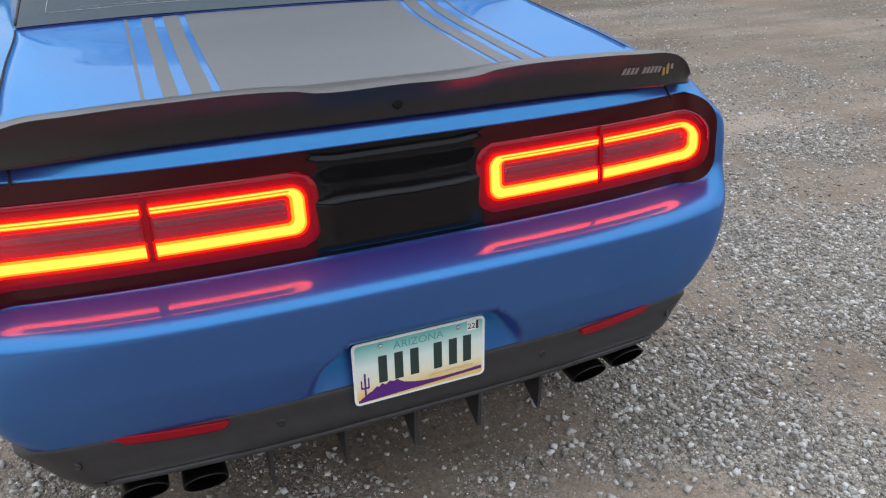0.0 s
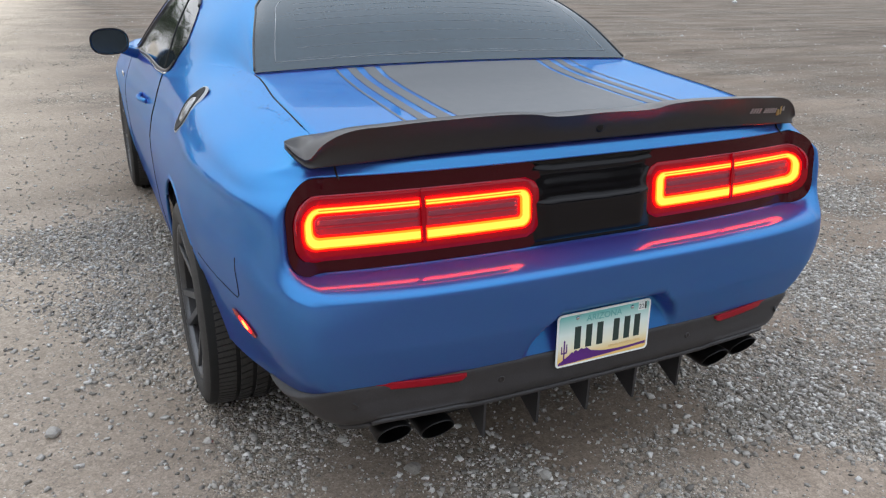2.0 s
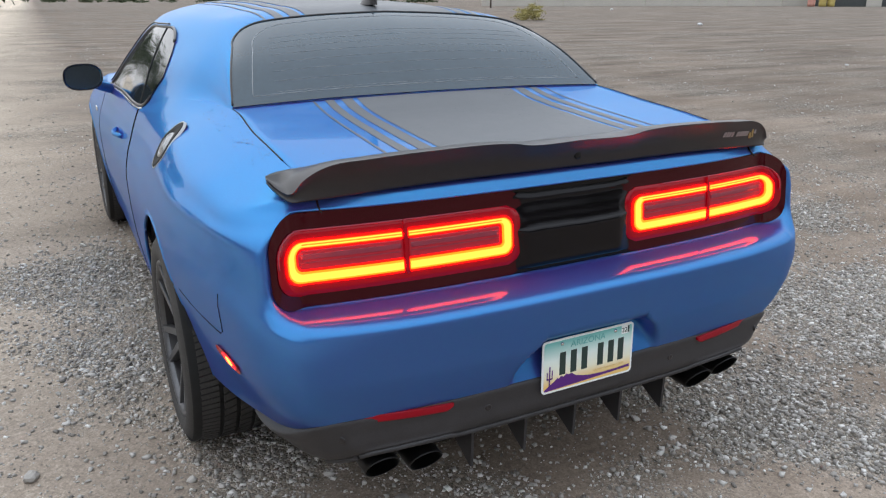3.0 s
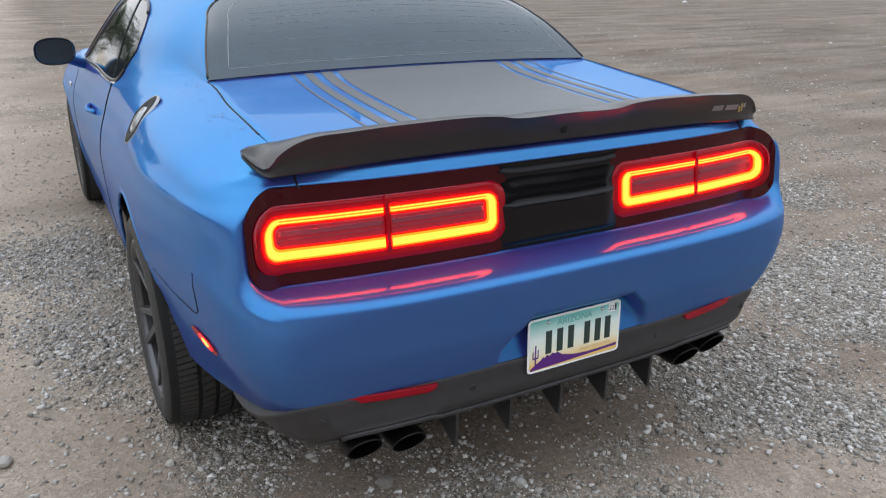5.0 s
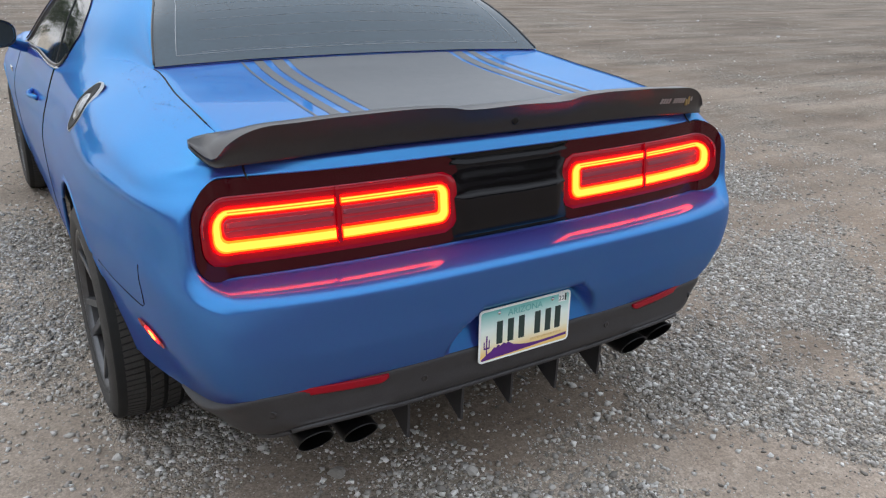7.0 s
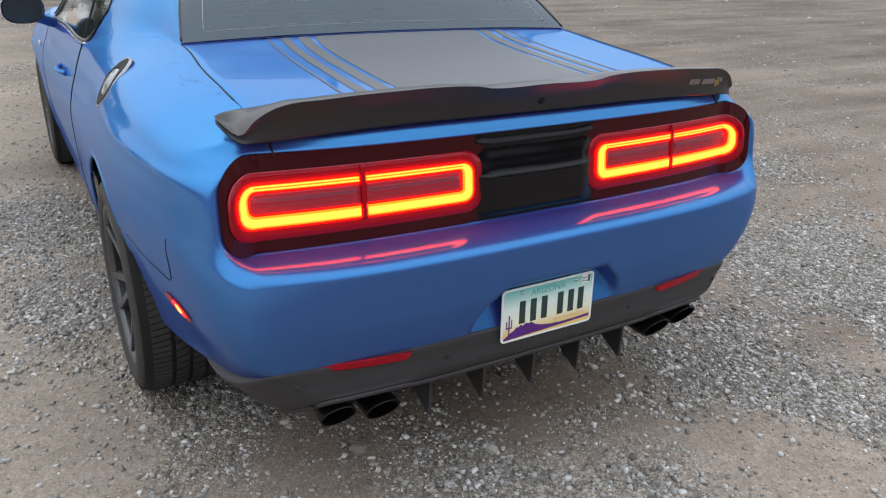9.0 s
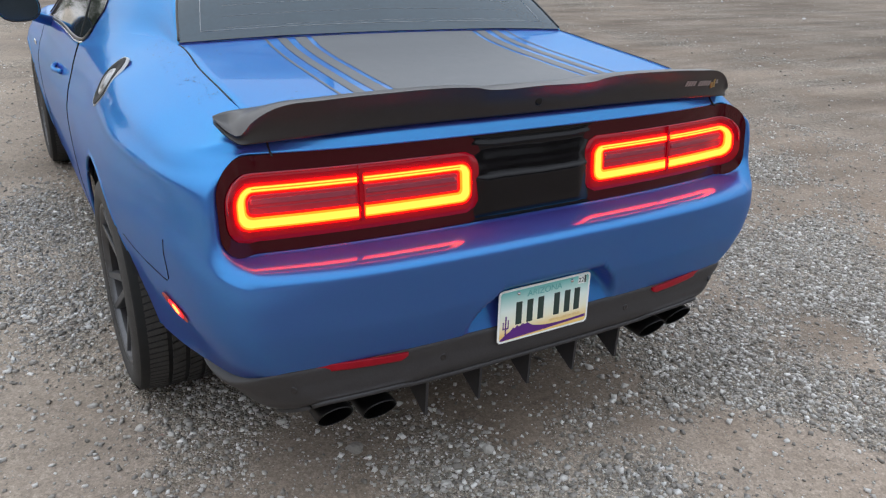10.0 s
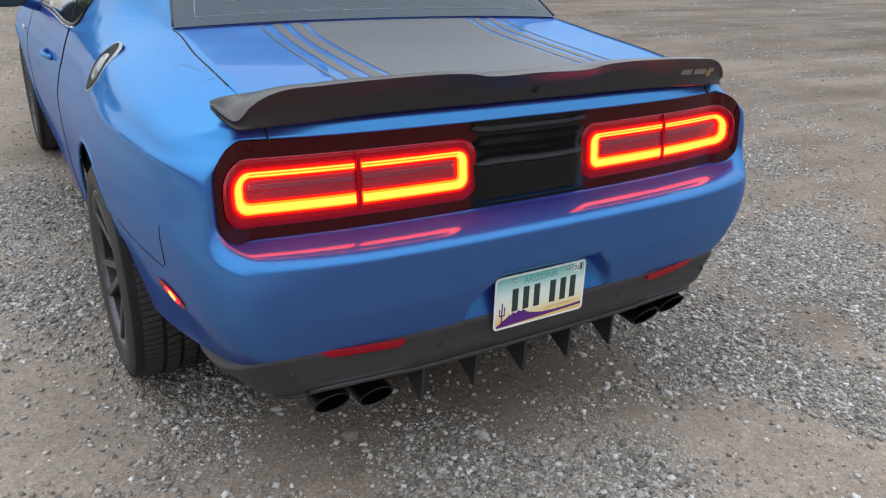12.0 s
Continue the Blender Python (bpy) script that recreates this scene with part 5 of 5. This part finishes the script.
# ---- wheels ----
def wheel(s, y):
    hub = new("wheel")
    hub.parent = car
    tagged(hub, "dusty black tyre on a dark grey five-spoke rim")
    cx, W = s * 0.833, 0.130
    def put(v):
        return [(cx + s * a, y + b, WHEEL_R - 0.004 + c) for a, b, c in v]
    # x outwards is positive before mirroring
    prof = [(W - 0.022, 0.252), (W - 0.006, 0.268), (W + 0.002, 0.300), (W - 0.004, 0.325), (W - 0.018, 0.343), (W - 0.03, 0.348), (-W + 0.03, 0.348), (-W + 0.018, 0.343), (-W, 0.31), (-W + 0.006, 0.27), (-W + 0.022, 0.252)]
    v, f = lathe(prof, 96)
    tyre = mesh_ob("tyre", put(v), f, RUBBER, hub, "dusty black treaded tyre")
    bv, bf = [], []
    ribs = [(-0.108, -0.074), (-0.060, -0.024), (-0.010, 0.026), (0.040, 0.112)]
    n = 72
    for r, (x0, x1) in enumerate(ribs):
        cuts = 104 if r == 3 else n
        for i in range(cuts):
            a0 = 2 * math.pi * (i + 0.08 + 0.37 * r) / cuts
            a1 = 2 * math.pi * (i + 0.82 + 0.37 * r) / cuts
            skew = 0.012 if r in (1, 2, 3) else 0.0
            base = len(bv)
            for rad in (0.345, 0.3565):
                for a, x, k in ((a0, x0, 0), (a1, x0, 0), (a1, x1, 1), (a0, x1, 1)):
                    drop = 0.010 if rad > 0.35 and abs(x) > 0.10 else 0.0
                    aa = a + skew / 0.356 * k
                    bv.append((x, (rad - drop) * math.cos(aa), (rad - drop) * math.sin(aa)))
            bf += [tuple(base + q for q in c) for c in ((4, 5, 6, 7), (0, 1, 5, 4), (1, 2, 6, 5), (2, 3, 7, 6), (3, 0, 4, 7))]
    # a black skin over the rubber puts the grooves' shade into the colour
    v, f = lathe([(0.118, 0.3440), (0.112, 0.3492), (-0.112, 0.3492), (-0.118, 0.3440)], 96)
    mesh_ob("groove_base", put(v), f, DARK, tyre, "black skin for the shade in the tread grooves")
    mesh_ob("tread", put(bv), bf, RUBBER, tyre, "tread blocks", False)
    v, f = lathe([(W - 0.020, 0.264), (W - 0.008, 0.262), (W - 0.008, 0.252), (W - 0.026, 0.246)], 72)
    rim = mesh_ob("rim", put(v), f, WHEEL, hub, "dark grey alloy rim")
    v, f = lathe([(W - 0.026, 0.246), (0.0, 0.235), (-W, 0.245)], 72)
    mesh_ob("barrel", put(v), f, SATIN, rim, "black inner barrel")
    for i in range(5):
        for d in (-1, 1):
            a = 2 * math.pi * i / 5 + 0.45
            bm = box_bm((-0.016, -0.013, 0.06), (0.014, 0.013, 0.256), 0.004)
            for w in bm.verts:
                k = (w.co.z - 0.06) / 0.196
                w.co.y = w.co.y * (1.1 - 0.3 * k) + d * (0.018 + 0.042 * k)
                w.co.x += W - 0.052 + 0.028 * k * k
            rot = Matrix.Rotation(a, 3, "X")
            for w in bm.verts:
                c = rot @ w.co
                w.co = (cx + s * c.x, y + c.y, WHEEL_R - 0.004 + c.z)
            part("spoke", bm, WHEEL, rim)
    v, f = lathe([(W - 0.034, 0.0), (W - 0.034, 0.03), (W - 0.042, 0.05), (W - 0.05, 0.075), (W - 0.09, 0.08)], 40)
    mesh_ob("hub", put(v), f, WHEEL, rim)
    v, f = lathe([(0.03, 0.06), (0.03, 0.18), (0.005, 0.18)], 48)
    mesh_ob("brake_disc", put(v), f, SATIN, hub, "dull brake disc")
    v, f = lathe([(-W, 0.0), (-W, 0.245)], 40)
    mesh_ob("backing", put(v), f, DARK, hub)
    # arch liner and lip
    lv = [(cx + s * (0.11 if i == 0 else -0.20), y + (ARCH_R + 0.004) * math.cos(a), WHEEL_R + (ARCH_R + 0.004) * math.sin(a)) for a in lin(-0.30, math.pi - 0.45, 40) for i in (0, 1)]
    lf = [(2 * i, 2 * i + 1, 2 * i + 3, 2 * i + 2) for i in range(39)]
    mesh_ob("arch_liner", lv, lf, DARK, car, "black wheel arch liner")


for y in AXLES:
    for s in (-1, 1):
        wheel(s, y)
part("underbody", box_bm((-0.60, 0.16, 0.24), (0.60, 4.7, 0.40), 0.03), DARK, car, "dark underside")
part("floor_pan", box_bm((-0.84, 1.42, 0.22), (0.84, 3.5, 0.30), 0.02), DARK, car, "dark underside")

# ---- larger stones ----
def stone_mesh(i):
    bm = bmesh.new()
    bmesh.ops.create_icosphere(bm, subdivisions=2, radius=1.0)
    for v in bm.verts:
        k = 1 + 0.35 * noise.noise(v.co * 1.3 + Vector((i * 7.1, 0, 0))) + 0.12 * noise.noise(v.co * 3.5 + Vector((0, i * 3.3, 0)))
        v.co = Vector((v.co.x * k, v.co.y * k * 0.8, v.co.z * k * 0.6))
    me = bpy.data.meshes.new("stone")
    bm.to_mesh(me)
    bm.free()
    me.materials.append(STONE_ONE)
    return me


rng = random.Random(4)
shapes = [stone_mesh(i) for i in range(6)]
spots = [(-0.44, 0.275, 0.026), (-0.09, 0.088, 0.022), (0.49, 0.307, 0.016), (-1.42, 0.92, 0.03)]
while len(spots) < 90:
    x, y = rng.uniform(-2.4, 2.6), rng.uniform(-0.6, 3.2)
    if rng.random() < gravel_density(x, y) and not (abs(abs(x) - 0.815) < 0.2 and abs(y - 0.985) < 0.25):
        spots.append((x, y, rng.uniform(0.009, 0.018)))
for i, (x, y, r) in enumerate(spots):
    ob = new("stone", shapes[i % 6])
    ob.matrix_world = Matrix.Translation((x, y, ground_z(x, y) + 0.25 * r)) @ pose(0, 0, 0, rng.uniform(-15, 15), rng.uniform(-15, 15), rng.uniform(0, 360)) @ Matrix.Diagonal((r, r, r, 1))
    tagged(ob, "small grey-tan stone lying on the dirt", "stone", "larger stones in the gravel")

# ---- far edge of the lot ----
EYE_AT, AHEAD, ACROSS = Vector((-1.2, -1.46, 0)), Vector((0.461, 0.887, 0)), Vector((0.887, -0.461, 0))


def far_place(depth, side):
    return EYE_AT + AHEAD * depth + ACROSS * side


CONCRETE = plain("pale_concrete", (0.50, 0.47, 0.42), 0.85, vary=0.12, scale=0.8)
SHED = plain("dark_sheet_metal", (0.05, 0.055, 0.055), 0.6, vary=0.3, scale=0.6)
YELLOW = plain("faded_yellow_paint", (0.42, 0.33, 0.10), 0.6, vary=0.2, scale=2)
PINK = plain("faded_pink_paint", (0.45, 0.22, 0.17), 0.6, vary=0.2, scale=2)
TURN = math.degrees(math.atan2(ACROSS.y, ACROSS.x))


def far_box(name, depth, side, size, material, parent, label="", z=0.0):
    ob = part(name, box_bm((-size[0] / 2, -size[1] / 2, 0), (size[0] / 2, size[1] / 2, size[2]), 0.02), material, parent, label)
    ob.matrix_world = Matrix.Translation(far_place(depth, side) + Vector((0, 0, z))) @ pose(0, 0, 0, 0, 0, TURN)
    return ob


wall = tagged(new("boundary_wall"), "pale concrete panel wall at the edge of the lot", "wall")
for i in range(12):
    far_box("panel", 119, 8.0 + i * 4.1, (4.0, 0.12, 2.3), CONCRETE, wall)
    far_box("post", 118.9, 5.95 + i * 4.1, (0.3, 0.3, 2.5), CONCRETE, wall)
shed = tagged(new("shed"), "dark sheet-metal shed beside the wall", "shed")
far_box("wall", 116, 66.0, (21.0, 6.0, 3.2), SHED, shed)
far_box("roof", 116, 66.0, (22.0, 7.0, 0.25), CONCRETE, shed, "", 3.2)
far_box("door", 112.9, 61.5, (2.2, 0.1, 2.4), CONCRETE, shed, "pale door")
far_box("door", 112.9, 71.5, (2.2, 0.1, 2.4), CONCRETE, shed, "pale door")
for side, m, lab in ((52.6, PINK, "faded pink steel drum far off"), (54.2, YELLOW, "faded yellow steel drum far off"), (55.4, YELLOW, "faded yellow steel drum far off")):
    v, f = lathe([(0.0, 0.0), (0.0, 0.5), (0.4, 0.52), (0.45, 0.5), (0.85, 0.52), (1.25, 0.5), (1.25, 0.0)], 20)
    c = far_place(113, side)
    tagged(mesh_ob("drum", [(c.x + q, c.y + r, p) for p, q, r in v], f, m), lab, "drum", "drums by the wall")


def leaf_cloud(centre, radii, count, size, seed):
    """Leaves scattered in uneven clumps within an ellipsoid."""
    r = np.random.default_rng(seed)
    clumps = r.normal(0, 0.5, (max(4, count // 60), 3))
    p = clumps[r.integers(0, len(clumps), count)] + r.normal(0, 0.16, (count, 3))
    p = p * radii + np.array(centre)
    p[:, 2] = np.maximum(p[:, 2], size)
    d = r.normal(0, 1, (count, 2, 3))
    d = d / np.linalg.norm(d, axis=2, keepdims=True) * size * r.uniform(0.6, 1.4, (count, 1, 1))
    v = np.stack([p - d[:, 0], p + d[:, 1] * 0.5, p + d[:, 0], p - d[:, 1] * 0.5], 1).reshape(-1, 3)
    return v.tolist(), [(4 * i, 4 * i + 1, 4 * i + 2, 4 * i + 3) for i in range(count)]


LEAF = plain("dull_green_leaves", (0.055, 0.075, 0.03), 0.7, vary=0.4, scale=3)
DRY = plain("dry_yellow_grass", (0.33, 0.285, 0.10), 0.8, vary=0.3, scale=4)
BARK = plain("grey_bark", (0.12, 0.10, 0.08), 0.9, vary=0.3, scale=4)


def tree(x, y, h, seed):
    r = random.Random(seed)
    root = tagged(new("tree"), "broad dull-green tree beyond the lot, seen only in reflections", "tree", "trees beyond the lot")
    root.location = (x, y, 0)
    v, f = tube([(0, 0, -0.1), (0.1, 0.05, h * 0.2), (0.0, 0.2, h * 0.45), (0.2, 0.1, h * 0.7)], 0.22, 10)
    for k, q in enumerate(v):
        s = 1 - 0.8 * q.z / h
        q.x, q.y = q.x * s, q.y * s
    mesh_ob("trunk", v, f, BARK, root)
    for i in range(5):
        a = i * 1.3 + r.random()
        z0 = h * (0.28 + 0.07 * i)
        mesh_ob("limb", *tube([(0, 0.1, z0), (math.cos(a) * h * 0.12, math.sin(a) * h * 0.12, z0 + h * 0.12), (math.cos(a) * h * 0.26, math.sin(a) * h * 0.26, z0 + h * 0.2)], 0.07, 6), BARK, root)
    mesh_ob("crown", *leaf_cloud((0, 0, h * 0.54), (h * 0.58, h * 0.58, h * 0.40), 3200, 0.40, seed), LEAF, root, "uneven leafy crown", False)


# all out of view; those behind the car are added to darken the bumper's reflection
for i, (x, y, h) in enumerate(((-14, 78, 9.5), (-22, 72, 8.0), (-30, 84, 11.0), (-7, 92, 8.5), (-40, 70, 9.0), (-46, 56, 10.0), (-42, 44, 9.0), (-38, 34, 10.5), (-34, 25, 9.0), (-36, 16, 10.0), (-32, 8, 9.0), (-34, 0, 10.0), (-33, -8, 9.5),
                               (-35, -17, 10.5), (-30, -25, 9.0), (-26, -34, 10.0), (-17, -38, 9.0), (-8, -36, 10.0), (1, -39, 9.5), (10, -36, 9.0), (19, -38, 10.0), (28, -35, 9.5))):
    tree(x, y, h, 30 + i)
c = far_place(49, 5.3)
bush = mesh_ob("bush", *leaf_cloud((c.x, c.y, 0.42), (0.85, 0.85, 0.42), 2600, 0.06, 8), DRY, None, "", False)
tagged(bush, "low dry yellow bush on the dirt", "bush")
scrub_v, scrub_f = [], []
for i in range(26):
    c = far_place(175 + rng.uniform(-6, 10), -95 + i * 3.6)
    v, f = leaf_cloud((c.x, c.y, 0.8), (3.2, 2.2, rng.uniform(0.6, 1.6)), 160, 0.35, 60 + i)
    scrub_f += [tuple(k + len(scrub_v) for k in q) for q in f]
    scrub_v += v
tagged(mesh_ob("scrub", scrub_v, scrub_f, LEAF, None, "", False), "dark green scrub along the far edge of the lot", "scrub", kind="stuff")
pole = tagged(new("utility_pole"), "thin dark wooden utility pole far across the lot", "pole")
pole.location = (50.7, 85.2, 0)
mesh_ob("post", *tube([(0, 0, -0.2), (0.02, 0, 4.0), (-0.15, 0, 8.6)], 0.11, 10), BARK, pole)
part("cross_arm", box_bm((-1.1, -0.06, 7.7), (0.9, 0.06, 7.84), 0.01), BARK, pole)
LITTER = plain("white_litter", (0.62, 0.62, 0.62), 0.7)
for x, y, size in ((55.4, 67.1, 0.16), (29.5, 28.6, 0.13), (11.85, 12.8, 0.03), (16.6, 13.6, 0.03), (14.35, 9.4, 0.035)):
    c = Vector((x, y, 0))
    bm = bmesh.new()
    bmesh.ops.create_icosphere(bm, subdivisions=2, radius=size)
    for w in bm.verts:
        w.co = w.co * (1 + 0.5 * noise.noise(w.co * (1.8 / size) + c)) * Vector((1.3, 1, 0.6)).length / 1.7
        w.co.z *= 0.6
    me = bpy.data.meshes.new("litter")
    bm.to_mesh(me)
    bm.free()
    me.materials.append(LITTER)
    ob = new("litter", me)
    ob.location = (c.x, c.y, size * 0.3)
    tagged(ob, "crumpled white scrap lying on the dirt", "litter", "scraps on the lot")
